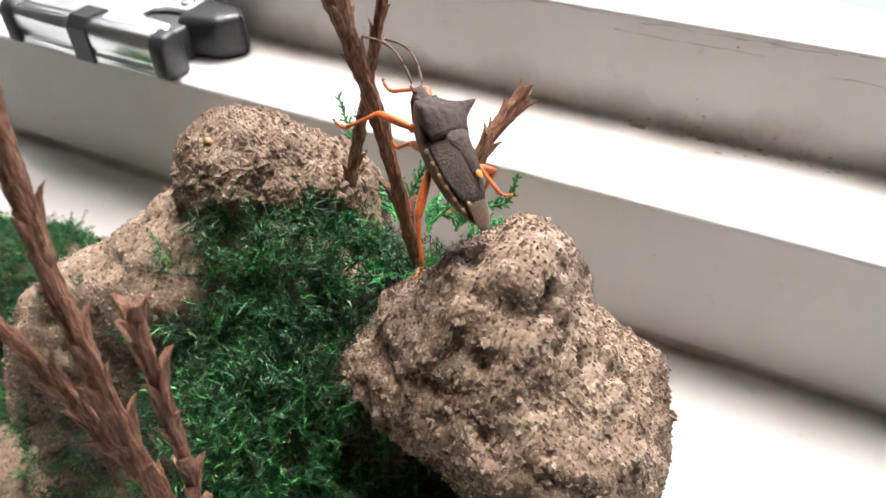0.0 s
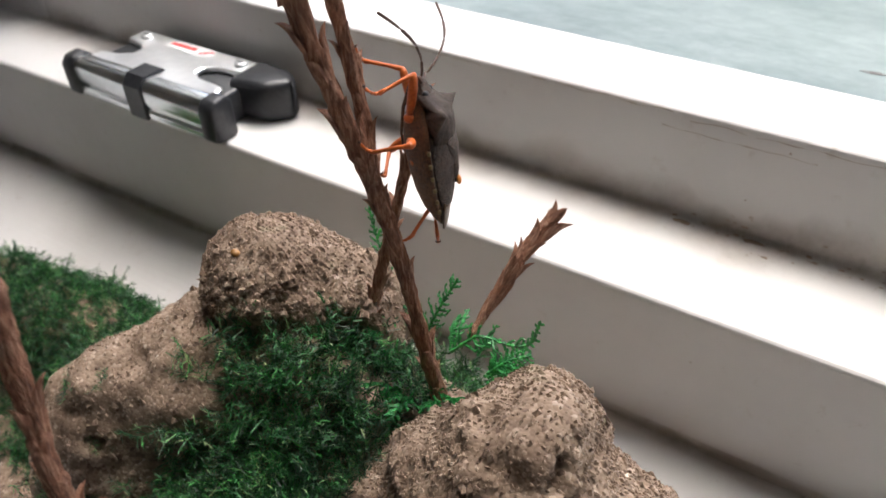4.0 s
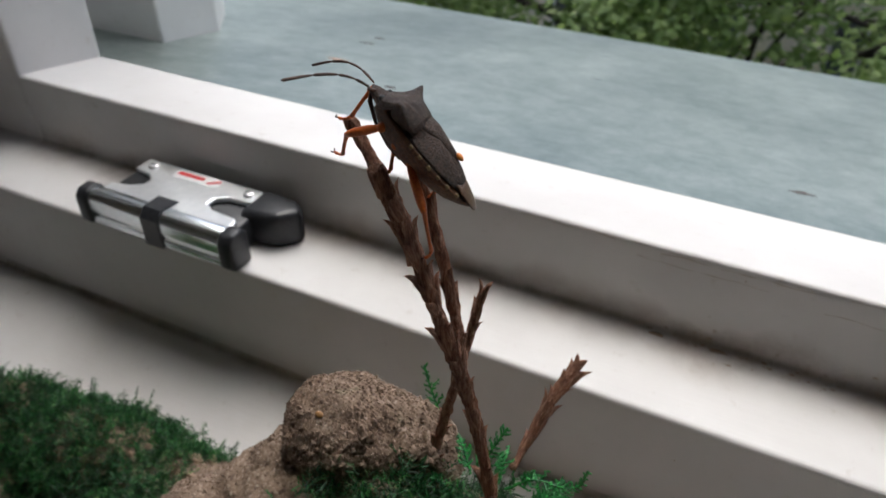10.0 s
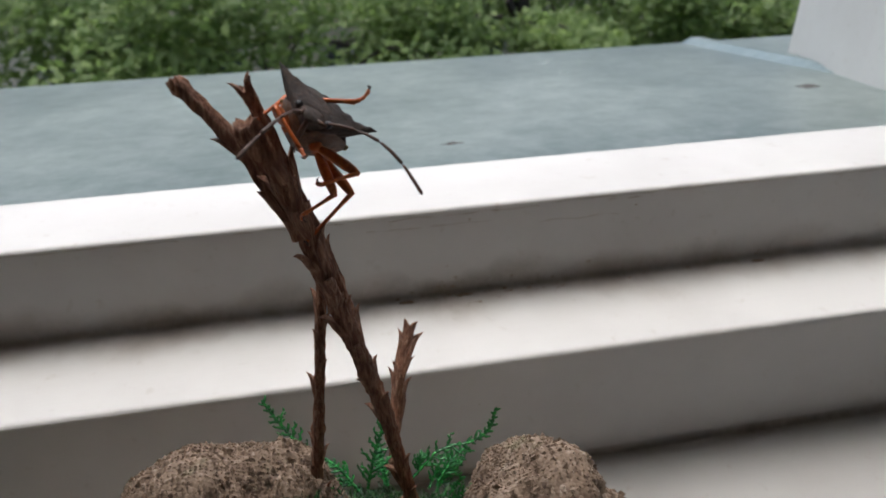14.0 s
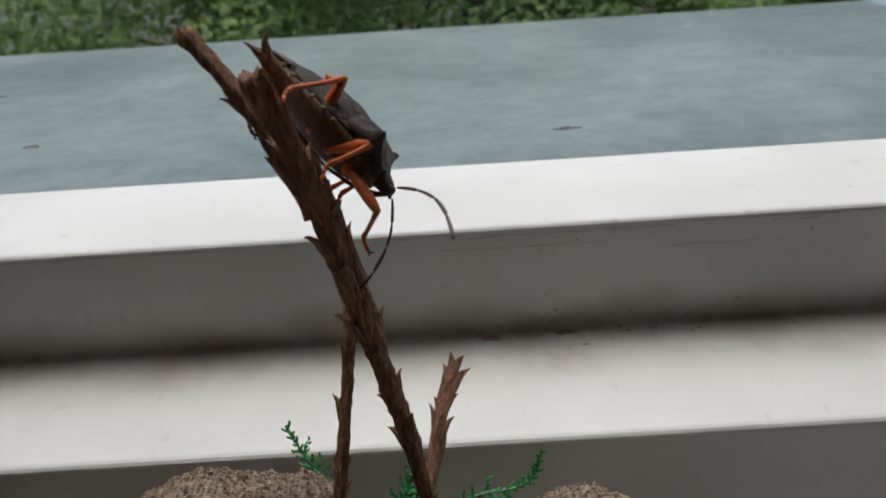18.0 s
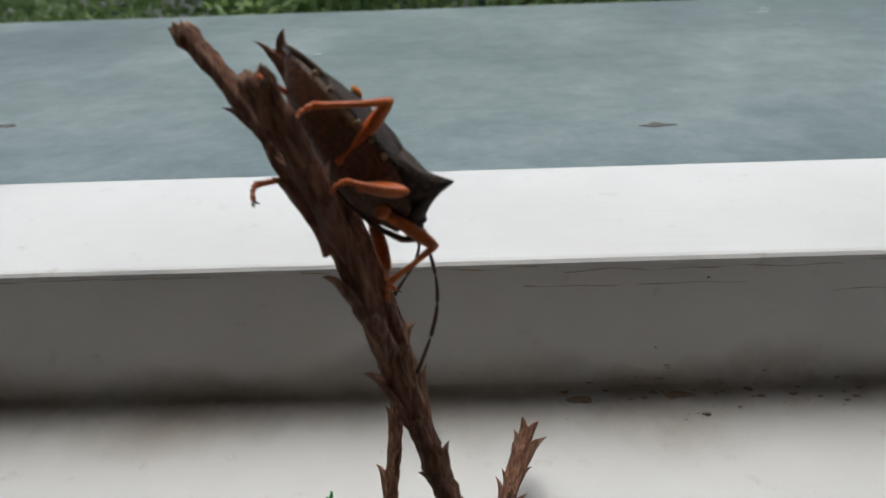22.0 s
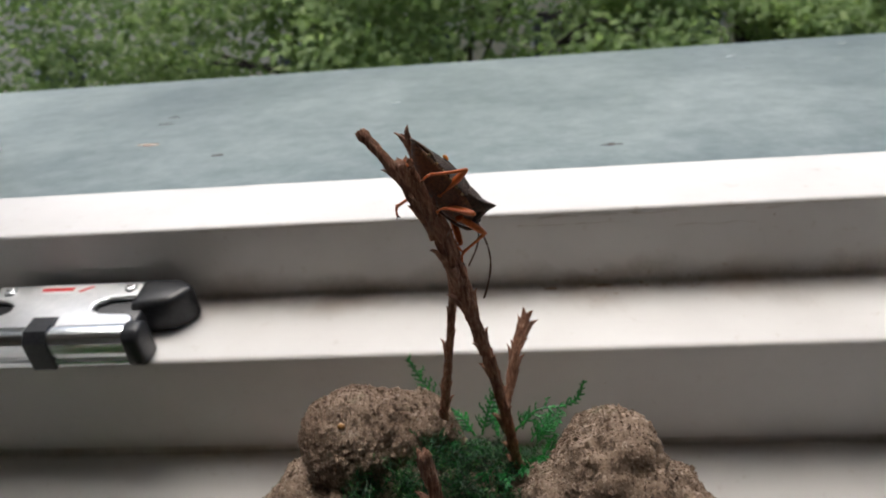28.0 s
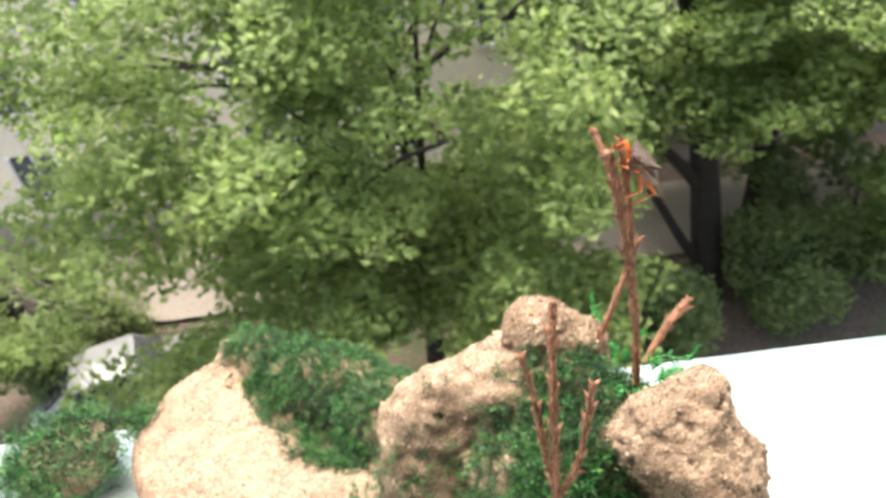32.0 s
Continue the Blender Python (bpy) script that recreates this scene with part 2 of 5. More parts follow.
BELLY = two_scale("bug_belly", (0.016, 0.008, 0.004), (0.19, 0.08, 0.03), 3200, 1100, 0.5, 0.8, 0.00015)
MEMBRANE = two_scale("bug_membrane", (0.07, 0.04, 0.025), (0.14, 0.085, 0.05), 3000, 500, 0.35, 0.2, 0.0001)
LEG = two_scale("bug_leg", (0.4, 0.075, 0.014), (0.62, 0.16, 0.03), 4000, 600, 0.4, 0.2, 0.0001)
SPOT = two_scale("bug_spot", (0.7, 0.22, 0.03), (0.8, 0.3, 0.05), 4000, 600, 0.45, 0.1)
PALE = two_scale("bug_pale_mark", (0.16, 0.11, 0.045), (0.26, 0.18, 0.08), 4000, 600, 0.5, 0.1)
FEELER = two_scale("bug_feeler", (0.04, 0.02, 0.012), (0.12, 0.055, 0.03), 4000, 600, 0.5, 0.1)
PEBBLE = two_scale("amber_grain", (0.3, 0.15, 0.05), (0.42, 0.24, 0.09), 3000, 400, 0.3, 0.2)
LITTER = two_scale("dry_litter", (0.16, 0.1, 0.06), (0.4, 0.3, 0.2), 2500, 300, 0.8, 0.4)
PLASTER = two_scale("wall_plaster", (0.7, 0.66, 0.61), (0.8, 0.76, 0.71), 40, 1.2, 0.85, 0.3, 0.003)
ROOM = two_scale("room_wallpaper", (0.68, 0.645, 0.6), (0.76, 0.725, 0.68), 60, 2, 0.85, 0.2, 0.001)
BOARD = two_scale("room_floorboards", (0.36, 0.26, 0.17), (0.48, 0.36, 0.25), 30, 3, 0.5, 0.2, 0.001)
FACADE = two_scale("far_facade", (0.68, 0.62, 0.5), (0.8, 0.73, 0.6), 6, 0.5, 0.9, 0.3, 0.01)
GLASS_DARK = two_scale("far_window_glass", (0.03, 0.04, 0.05), (0.1, 0.12, 0.14), 4, 0.7, 0.12, 0.02)
SOIL = two_scale("yard_soil", (0.06, 0.045, 0.035), (0.15, 0.115, 0.09), 9, 0.6, 0.95, 0.4, 0.02, stain=(0.05, 0.08, 0.03))
PATH = two_scale("yard_asphalt", (0.22, 0.19, 0.165), (0.31, 0.27, 0.24), 14, 0.7, 0.9, 0.3, 0.01)
WOOD = two_scale("tree_bark", (0.012, 0.01, 0.008), (0.045, 0.036, 0.03), 18, 2.5, 0.9, 0.7, 0.02)
MAPLE = leaf_green("maple_leaves", (0.14, 0.21, 0.062), (0.19, 0.285, 0.085), (0.255, 0.345, 0.115))
SHRUB = leaf_green("shrub_leaves", (0.14, 0.2, 0.085), (0.205, 0.285, 0.11), (0.27, 0.35, 0.135))
CAR_PAINT = two_scale("car_silver", (0.2, 0.21, 0.22), (0.26, 0.27, 0.29), 50, 2, 0.35, 0.02, 0.0005, 0.4)
CAR_GLASS = two_scale("car_glass", (0.02, 0.022, 0.025), (0.04, 0.045, 0.05), 20, 2, 0.1, 0.01)


# ---- helpers for meshes ----
def part(name, bm, mat, parent=None, label="", scale=U, smooth=True):
    """Links a bmesh as one mesh object, under a thing or a part."""
    me = bpy.data.meshes.new(name)
    if scale != 1:
        bmesh.ops.scale(bm, vec=(scale,) * 3, verts=bm.verts)
    bm.to_mesh(me)
    bm.free()
    me.materials.append(mat)
    if smooth:
        me.shade_smooth()
    ob = new(name, me)
    if parent is not None:
        ob.parent = parent
    if label:
        tagged(ob, label)
    return ob


def raw(name, verts, faces, mat, parent=None, label="", scale=U, smooth=False):
    """The same from arrays, for large meshes."""
    me = bpy.data.meshes.new(name)
    me.from_pydata((np.asarray(verts) * scale).tolist(), [], faces if isinstance(faces, list) else faces.tolist())
    me.materials.append(mat)
    if smooth:
        me.shade_smooth()
    ob = new(name, me)
    if parent is not None:
        ob.parent = parent
    if label:
        tagged(ob, label)
    return ob


def thing(name, label, category, at=(0, 0, 0), group="", kind=""):
    ob = tagged(new(name), label, category, group, kind)
    ob.location = at
    return ob


def box(x0, x1, y0, y1, z0, z1, bevel=0.0, segments=2):
    bm = bmesh.new()
    bmesh.ops.create_cube(bm, size=1)
    for v in bm.verts:
        v.co = ((x0 + x1) / 2 + v.co.x * (x1 - x0), (y0 + y1) / 2 + v.co.y * (y1 - y0), (z0 + z1) / 2 + v.co.z * (z1 - z0))
    if bevel:
        bmesh.ops.bevel(bm, geom=bm.edges[:], offset=bevel, segments=segments, affect="EDGES", profile=0.5)
    return bm


def prism(outline, a, b, axis="x", bevel=0.0, segments=2):
    """A closed outline pulled along an axis from a to b. The outline runs in the other two axes."""
    bm = bmesh.new()
    order = {"x": lambda p, s: (s, p[0], p[1]), "y": lambda p, s: (p[0], s, p[1]), "z": lambda p, s: (p[0], p[1], s)}[axis]
    lo = [bm.verts.new(order(p, a)) for p in outline]
    hi = [bm.verts.new(order(p, b)) for p in outline]
    bm.faces.new(lo), bm.faces.new(hi[::-1])
    for i in range(len(lo)):
        j = (i + 1) % len(lo)
        bm.faces.new((lo[i], hi[i], hi[j], lo[j]))
    bmesh.ops.recalc_face_normals(bm, faces=bm.faces[:])
    if bevel:
        bmesh.ops.bevel(bm, geom=bm.edges[:], offset=bevel, segments=segments, affect="EDGES", profile=0.5)
    return bm


def tube(points, radii, sides=8, cap=True):
    """A round rod along points."""
    bm = bmesh.new()
    rings, pts = [], [Vector(p) for p in points]
    side = None
    for i, p in enumerate(pts):
        d = (pts[min(i + 1, len(pts) - 1)] - pts[max(i - 1, 0)]).normalized()
        side = (side - d * side.dot(d)).normalized() if side else d.orthogonal().normalized()
        up = d.cross(side)
        rings.append([bm.verts.new(p + (side * math.cos(a) + up * math.sin(a)) * radii[i])
                      for a in (2 * math.pi * k / sides for k in range(sides))])
    for r, s in zip(rings, rings[1:]):
        for k in range(sides):
            bm.faces.new((r[k], r[(k + 1) % sides], s[(k + 1) % sides], s[k]))
    if cap:
        bm.faces.new(rings[0][::-1]), bm.faces.new(rings[-1])
    return bm


def soft_edges(ob, width, segments=3):
    m = ob.modifiers.new("bevel", "BEVEL")
    m.width, m.segments, m.limit_method = width, segments, "ANGLE"
    return ob


# ---- the window: board, stepped frame, uprights, zinc ledge ----
LEFT, RIGHT, REACH = -12.5, 12.4, 66
# profile of the lower frame member: y, z
STEP = [(0, -1.2), (0, 1.99), (1.61, 1.99), (1.61, 3.37), (3.58, 3.06), (3.58, -1.2)]
frame_rail = tagged(part("window_frame_rail", prism(STEP, -REACH, REACH), PAINT, smooth=False),
                    "white-painted stepped lower rail of the window frame", "window frame", kind="structure")
soft_edges(frame_rail, 0.0011)
DROP = 0.24
sill_board = tagged(part("window_board", prism([(-0.02, 0.0), (-0.02, -1.6), (-14, -1.6 - 14 * DROP), (-14, -14 * DROP)], -REACH - 4, REACH + 4), PAINT, smooth=False),
                    "white-painted inner window board", "window sill", kind="structure")
soft_edges(sill_board, 0.0006)


def upright(name, x, turn, far):
    """A mullion of the frame with the same steps; turn is +1 on the left."""
    at = lambda y, d: (x - turn * d, y)
    outline = [at(-0.3, 3.4), at(-0.3, 1.6), at(1.585, 1.6), at(1.585, 0.0), at(3.55, 0.0), at(3.55, 3.4)]
    ob = tagged(part(name, prism(outline, -1.0, 118, "z"), PAINT, smooth=False), "white-painted upright of the window frame", "window frame", kind="structure")
    soft_edges(ob, 0.0012)
    reveal = tagged(part(name + "_outer", prism(far, 1.3, 118, "z", 0.07), PAINT, smooth=False), "white-painted splayed outer reveal of the window", "window frame", kind="structure")
    return ob


upright("window_upright_left", LEFT, 1, [(-12.85, 5.6), (-13.0, 7.7), (-14.7, 9.9), (-18.5, 9.9), (-18.5, 5.6)])
upright("window_upright_right", RIGHT, -1, [(11.1, 5.4), (12.65, 11.9), (16.5, 11.9), (16.5, 5.4)])
for n, y0, y1 in (("window_head", -0.3, 3.6), ("window_head_outer", 6.0, 8.6)):
    tagged(part(n, box(-REACH, REACH, y0, y1, 117.9, 123, 0.08), PAINT, smooth=False), "white-painted head of the window frame", "window frame", kind="structure")
# unseen side casements, added so that more sky light enters; their glass casts no shadow
for k, (x0, x1) in enumerate(((-REACH, LEFT - 3.45), (RIGHT + 3.45, REACH))):
    pane = thing("window_%d" % (k + 1), "unseen glazed casement added beside the open one to let in sky light", "window", kind="structure")
    for bm in (box(x0, x0 + 2.5, 1.7, 3.4, 3.4, 117.8, 0.1), box(x1 - 2.5, x1, 1.7, 3.4, 3.4, 117.8, 0.1), box(x0 + 2.5, x1 - 2.5, 1.7, 3.4, 3.4, 5.9, 0.1), box(x0 + 2.5, x1 - 2.5, 1.7, 3.4, 115.3, 117.8, 0.1)):
        part("casement_bar", bm, PAINT, pane, smooth=False)
    glass = part("pane", box(x0 + 2.5, x1 - 2.5, 2.4, 2.65, 5.9, 115.3), GLASS, pane, smooth=False)
    glass.visible_shadow = False

LEDGE_END = 16.63
SLOPE = (3.06 - 0.52) / (LEDGE_END - 3.58)


def ledge_z(y):
    return 3.0 - SLOPE * (y - 3.58)


ledge = thing("window_ledge", "weathered grey-green zinc ledge outside the window", "window ledge", kind="structure")
part("ledge_sheet", prism([(3.6, ledge_z(3.6)), (LEDGE_END, ledge_z(LEDGE_END)), (LEDGE_END + 0.08, ledge_z(LEDGE_END) - 0.12), (LEDGE_END - 0.1, ledge_z(LEDGE_END) - 0.3), (3.6, ledge_z(3.6) - 0.25)], -40, 12.2), ZINC, ledge, smooth=False)
part("ledge_lip", box(-40, 12.2, LEDGE_END - 0.16, LEDGE_END - 0.05, ledge_z(LEDGE_END) - 2.0, ledge_z(LEDGE_END) - 0.31), ZINC, ledge, smooth=False)
seam = prism([(11.9, 0.0), (12.2, 0.16), (12.5, 0.18), (12.6, 0.04), (12.6, -0.1), (11.9, -0.1)], 0, 1, "y")
for v in seam.verts:
    y = 3.7 + v.co.y * (LEDGE_END - 3.7)
    v.co = (v.co.x, y, v.co.z + ledge_z(y))
part("ledge_seam", seam, ZINC, ledge, "bright folded seam of the zinc sheet", smooth=False)
part("ledge_sheet", prism([(3.6, ledge_z(3.6)), (LEDGE_END, ledge_z(LEDGE_END)), (LEDGE_END, ledge_z(LEDGE_END) - 0.25), (3.6, ledge_z(3.6) - 0.25)], 12.55, 44), ZINC, ledge, smooth=False)



def stain(name, at, size, mat, seed, label):
    """A thin uneven spot on the sheet."""
    rim, n = [], 22
    for k in range(n):
        a = 2 * math.pi * k / n
        w = 1 + 0.75 * noise.noise(Vector((math.cos(a) * 1.3, math.sin(a) * 1.3, seed * 3.7)))
        rim.append((at[0] + size[0] * w * math.cos(a), at[1] + size[1] * w * math.sin(a)))
    bm = prism(rim, 0.0, 0.006, "z")
    for v in bm.verts:
        v.co.z += ledge_z(v.co.y) + 0.002
    return part(name, bm, mat, ledge, label, smooth=False)


for k, (x, y, w, h) in enumerate(((6.1, 14.1, 0.2, 0.1), (6.4, 14.7, 0.14, 0.08), (6.05, 12.15, 0.12, 0.1), (9.7, 15.2, 0.16, 0.12), (8.65, 12.65, 0.1, 0.06), (-3.6, 10.5, 0.16, 0.08), (5.2, 15.0, 0.1, 0.06), (-4.1, 13.4, 0.15, 0.09), (9.9, 13.9, 0.1, 0.06), (7.4, 14.2, 0.07, 0.05))):
    stain("pale_spot", (x, y), (w, h), LIME, k, "pale dried splash on the sheet")
for k, (x, y, w, h) in enumerate(((-9.6, 9.5, 0.18, 0.08), (-9.7, 10.3, 0.14, 0.07), (-9.05, 7.3, 0.25, 0.12), (10.3, 7.6, 0.3, 0.2), (-6.9, 6.0, 0.14, 0.07), (1.4, 5.1, 0.16, 0.08))):
    stain("rust_spot", (x, y), (w, h), RUST if k == 2 else SMUT, 20 + k, "dull stain on the sheet")

# dirt in the inner corner of the step, crumbs and specks
dirt_rng = random.Random(8)


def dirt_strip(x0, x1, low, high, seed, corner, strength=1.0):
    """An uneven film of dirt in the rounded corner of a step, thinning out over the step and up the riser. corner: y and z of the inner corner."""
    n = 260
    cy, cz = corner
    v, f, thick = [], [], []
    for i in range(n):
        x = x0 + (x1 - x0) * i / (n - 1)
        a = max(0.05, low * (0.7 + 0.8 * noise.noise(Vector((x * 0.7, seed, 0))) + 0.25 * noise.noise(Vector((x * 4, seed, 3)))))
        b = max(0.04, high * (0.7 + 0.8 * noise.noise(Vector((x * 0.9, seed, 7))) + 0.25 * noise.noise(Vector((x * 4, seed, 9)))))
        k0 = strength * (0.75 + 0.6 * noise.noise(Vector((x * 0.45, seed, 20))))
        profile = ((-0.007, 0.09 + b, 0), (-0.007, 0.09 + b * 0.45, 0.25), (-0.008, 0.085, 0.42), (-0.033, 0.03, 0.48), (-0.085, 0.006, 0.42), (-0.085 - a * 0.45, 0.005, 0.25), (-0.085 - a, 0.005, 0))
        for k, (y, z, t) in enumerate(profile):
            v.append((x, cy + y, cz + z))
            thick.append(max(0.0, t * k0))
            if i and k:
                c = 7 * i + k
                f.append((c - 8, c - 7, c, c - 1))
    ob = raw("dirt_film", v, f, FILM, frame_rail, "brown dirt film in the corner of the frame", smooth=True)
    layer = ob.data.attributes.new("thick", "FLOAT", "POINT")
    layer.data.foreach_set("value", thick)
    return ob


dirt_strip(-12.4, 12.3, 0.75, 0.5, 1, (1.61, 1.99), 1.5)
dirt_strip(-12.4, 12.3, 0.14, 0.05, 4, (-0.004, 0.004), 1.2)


def crumb(at, size, seed, mat):
    r = random.Random(seed)
    bm = bmesh.new()
    bmesh.ops.create_icosphere(bm, subdivisions=2, radius=1)
    for v in bm.verts:
        v.co = Vector((v.co.x * size[0] * 0.75, v.co.y * size[1] * 0.7, v.co.z * size[2] * 0.6)) * (1 + 0.5 * noise.noise(v.co * 1.7 + Vector((seed, 0, 0)))) + Vector(at)
    return part("dirt_crumb", bm, mat, frame_rail, "dark crumb of dirt lying on the step")


for k, (x, y, sx, sy, sz) in enumerate(((0.0, 1.47, 0.16, 0.05, 0.026), (0.62, 1.53, 0.05, 0.025, 0.012), (0.83, 1.5, 0.16, 0.05, 0.024), (5.42, 1.47, 0.17, 0.05, 0.025), (1.3, 1.35, 0.02, 0.015, 0.008), (2.0, 1.45, 0.03, 0.02, 0.01))):
    crumb((x, y, 1.995), (sx, sy, sz), k, GRIME)
for k in range(60):
    x = dirt_rng.choice((0.1, 0.8, 1.3, 2.2, 3.4, 5.4)) + dirt_rng.gauss(0, 0.35)
    s = dirt_rng.uniform(0.008, 0.03)
    up = dirt_rng.random() < 0.3
    crumb((x, 1.6 if up else 1.56 - abs(dirt_rng.gauss(0, 0.09)), 2.0 + (abs(dirt_rng.gauss(0, 0.16)) if up else 0.0)), (s * 1.8, s * (0.2 if up else 0.8), s * (0.7 if up else 0.35)), 100 + k, GRIME)
for k in range(14):
    s = dirt_rng.uniform(0.004, 0.01)
    crumb((dirt_rng.uniform(-2, 4), 1.55 - abs(dirt_rng.gauss(0, 0.2)), 1.995), (s * 1.5, s, s * 0.6), 30 + k, GRIME)
for k, (x, z, s) in enumerate(((0.91, 3.17, 0.02), (3.34, 3.13, 0.022), (-9.9, 2.95, 0.014), (0.6, 2.45, 0.014), (0.7, 1.3, 0.013))):
    crumb((x, 1.605 if z > 2 else -0.003, z), (s, 0.006, s * 0.9), 60 + k, GRIME)


# fine cracks in the paint along the inner edge of the rail
for k, (x0, x1, z) in enumerate(((-0.2, 1.9, 3.27), (2.9, 3.6, 3.26), (-5.6, -2.9, 3.3), (-2.2, -0.4, 3.31), (2.1, 5.8, 3.31), (6.3, 9.5, 3.3), (-0.5, 1.2, 3.12), (1.9, 3.1, 3.02))):
    v, f, n = [], [], 30
    for i in range(n):
        x = x0 + (x1 - x0) * i / (n - 1)
        c = z + 0.03 * noise.noise(Vector((x * 3, k, 0)))
        w = 0.007 * max(0.02, 0.35 + noise.noise(Vector((x * 5, k, 5))))
        v += [(x, 1.604, c - w), (x, 1.604, c + w)]
        if i:
            f.append((2 * i - 2, 2 * i - 1, 2 * i + 1, 2 * i))
    raw("paint_crack", v, f, LITTER, frame_rail, "thin brown crack in the paint")


# outer wall round the opening, and the room behind
wall = thing("wall_outer", "thick plastered house wall round the window", "wall", kind="structure")
for x0, x1, z0, z1 in ((-200, -REACH, -60, 150), (REACH, 200, -60, 150), (-REACH, REACH, 123, 150)):
    part("wall_piece", box(x0, x1, 0.6, 8.8, z0, z1), PLASTER, wall, smooth=False)
part("wall_piece", box(-REACH, REACH, 0.1, 8.8, -60, -1.3), PLASTER, wall, smooth=False)
for n, bm in (("wall_back", box(-200, 200, -190, -186, -60, 150)), ("wall_left", box(-204, -200, -190, 8, -60, 150)), ("wall_right", box(200, 204, -190, 8, -60, 150))):
    tagged(part(n, bm, ROOM, smooth=False), "plain papered wall of the room", "wall", kind="structure")
tagged(part("floor", box(-200, 200, -190, 0, -62, -58), BOARD, smooth=False), "brown board floor of the room", "floor", kind="structure")
tagged(part("ceiling", box(-200, 200, -190, 0.5, 146, 150), PLASTER, smooth=False), "plain pale ceiling of the room", "ceiling", kind="structure")


# ---- the latch lying on the step ----
latch = thing("window_latch", "silver metal latch plate with black plastic ends, lying on the frame", "latch")
plate = [(-9.1, 1.3), (-6.55, 1.3), (-6.42, 1.22), (-6.42, 0.98), (-6.5, 0.9), (-7.0, 0.86), (-7.18, 0.74), (-7.18, 0.6), (-7.02, 0.5), (-6.5, 0.46), (-6.42, 0.36), (-6.42, 0.12),
         (-9.1, 0.12), (-9.1, 0.4), (-8.75, 0.48), (-8.58, 0.6), (-8.58, 0.74), (-8.72, 0.86), (-9.1, 0.92)]
body = part("plate", prism(plate, 2.5, 2.6, "z"), CHROME, latch, smooth=False)
soft_edges(body, 0.0011, 4)
bar = part("bar", prism([(0.2, 2.0), (0.2, 2.61), (0.1, 2.625)] + [(0.06 - 0.17 * math.sin(radians(a)), 2.46 + 0.16 * math.cos(radians(a))) for a in range(10, 91, 16)] + [(-0.115, 2.32), (-0.1, 2.22), (-0.085, 2.19), (-0.1, 2.16), (-0.11, 2.1), (-0.1, 2.03), (-0.06, 2.0)], -9.2, -6.4), POLISHED, latch, "rounded bright metal bar", smooth=True)
soft_edges(bar, 0.0006, 2)
for x0, x1 in ((-9.42, -9.16), (-6.44, -6.16)):
    part("end_cap", prism([(0.3, 2.0), (0.3, 2.56), (0.18, 2.66), (-0.04, 2.64), (-0.14, 2.52), (-0.15, 2.06), (-0.08, 2.0)], x0, x1, "x", 0.05), RUBBER, latch)
part("clip_band", prism([(0.4, 2.605), (0.34, 2.66), (0.0, 2.66), (-0.14, 2.52), (-0.14, 2.01), (-0.09, 2.0), (-0.09, 2.3), (-0.06, 2.58), (0.1, 2.62), (0.38, 2.602)], -7.98, -7.62, "x"), RUBBER, latch, "black band across the bar", smooth=False)
part("plastic_base", prism([(-9.14, 1.38), (-6.4, 1.38), (-6.4, 0.3), (-9.14, 0.3)], 1.995, 2.5, "z", 0.06), RUBBER, latch)
part("plastic_nose", prism([(-6.62, 1.38), (-5.95, 1.34), (-5.72, 1.15), (-5.72, 1.0), (-5.95, 0.72), (-6.62, 0.62)], 1.995, 2.62, "z", 0.12, 3), RUBBER, latch, "rounded black plastic end")
stick = part("label_sticker", prism([(-8.3, 1.22), (-7.42, 1.22), (-7.33, 1.12), (-7.42, 1.0), (-8.3, 1.0), (-8.36, 1.1)], 2.601, 2.606, "z"), WHITE, latch, "white sticker with red marks", smooth=False)
part("red_bar", box(-8.27, -7.72, 1.08, 1.17, 2.607, 2.61), RED, stick, smooth=False)
part("red_arrow", prism([(-7.64, 1.06), (-7.44, 1.2), (-7.38, 1.17), (-7.56, 1.04)], 2.607, 2.61, "z"), RED, stick, smooth=False)
for x in (-8.82, -6.75):
    screw = part("screw", tube([(x, 1.1, 2.59), (x, 1.1, 2.63), (x, 1.1, 2.645)], [0.1, 0.1, 0.07], 14), CHROME, latch)
    part("screw_slot", box(x - 0.06, x + 0.06, 1.09, 1.11, 2.643, 2.65), RUBBER, screw, smooth=False)


# ---- the carried piece: sandy rock with moss and dry twigs ----
rock = thing("miniature_rock", "sandy tan miniature rock landscape with green moss and dry twigs", "rock")


def lumps(p, seed):
    """How far the rock's skin stands out at p, in modules: lumps, pits and coarse grain."""
    q = Vector(p) + Vector((seed * 7.3, seed * 3.1, seed * 1.7))
    h = 0.1 * noise.noise(q * 1.5) + 0.07 * noise.noise(q * 3.4) + 0.034 * noise.noise(q * 7.5) + 0.018 * noise.noise(q * 13)
    h += 0.035 * (0.45 - 2 * abs(noise.noise(q * 1.9 + Vector((3, 3, 9))))) + 0.022 * (0.45 - 2 * abs(noise.noise(q * 4.6)))
    pit = noise.noise(q * 3.3 + Vector((5, 1, 2)))
    if pit > 0.5:
        h -= (pit - 0.5) * 0.45
    hole = noise.noise(q * 6.1 + Vector((1, 8, 4)))
    if hole > 0.52:
        h -= (hole - 0.52) * 0.8
    return h


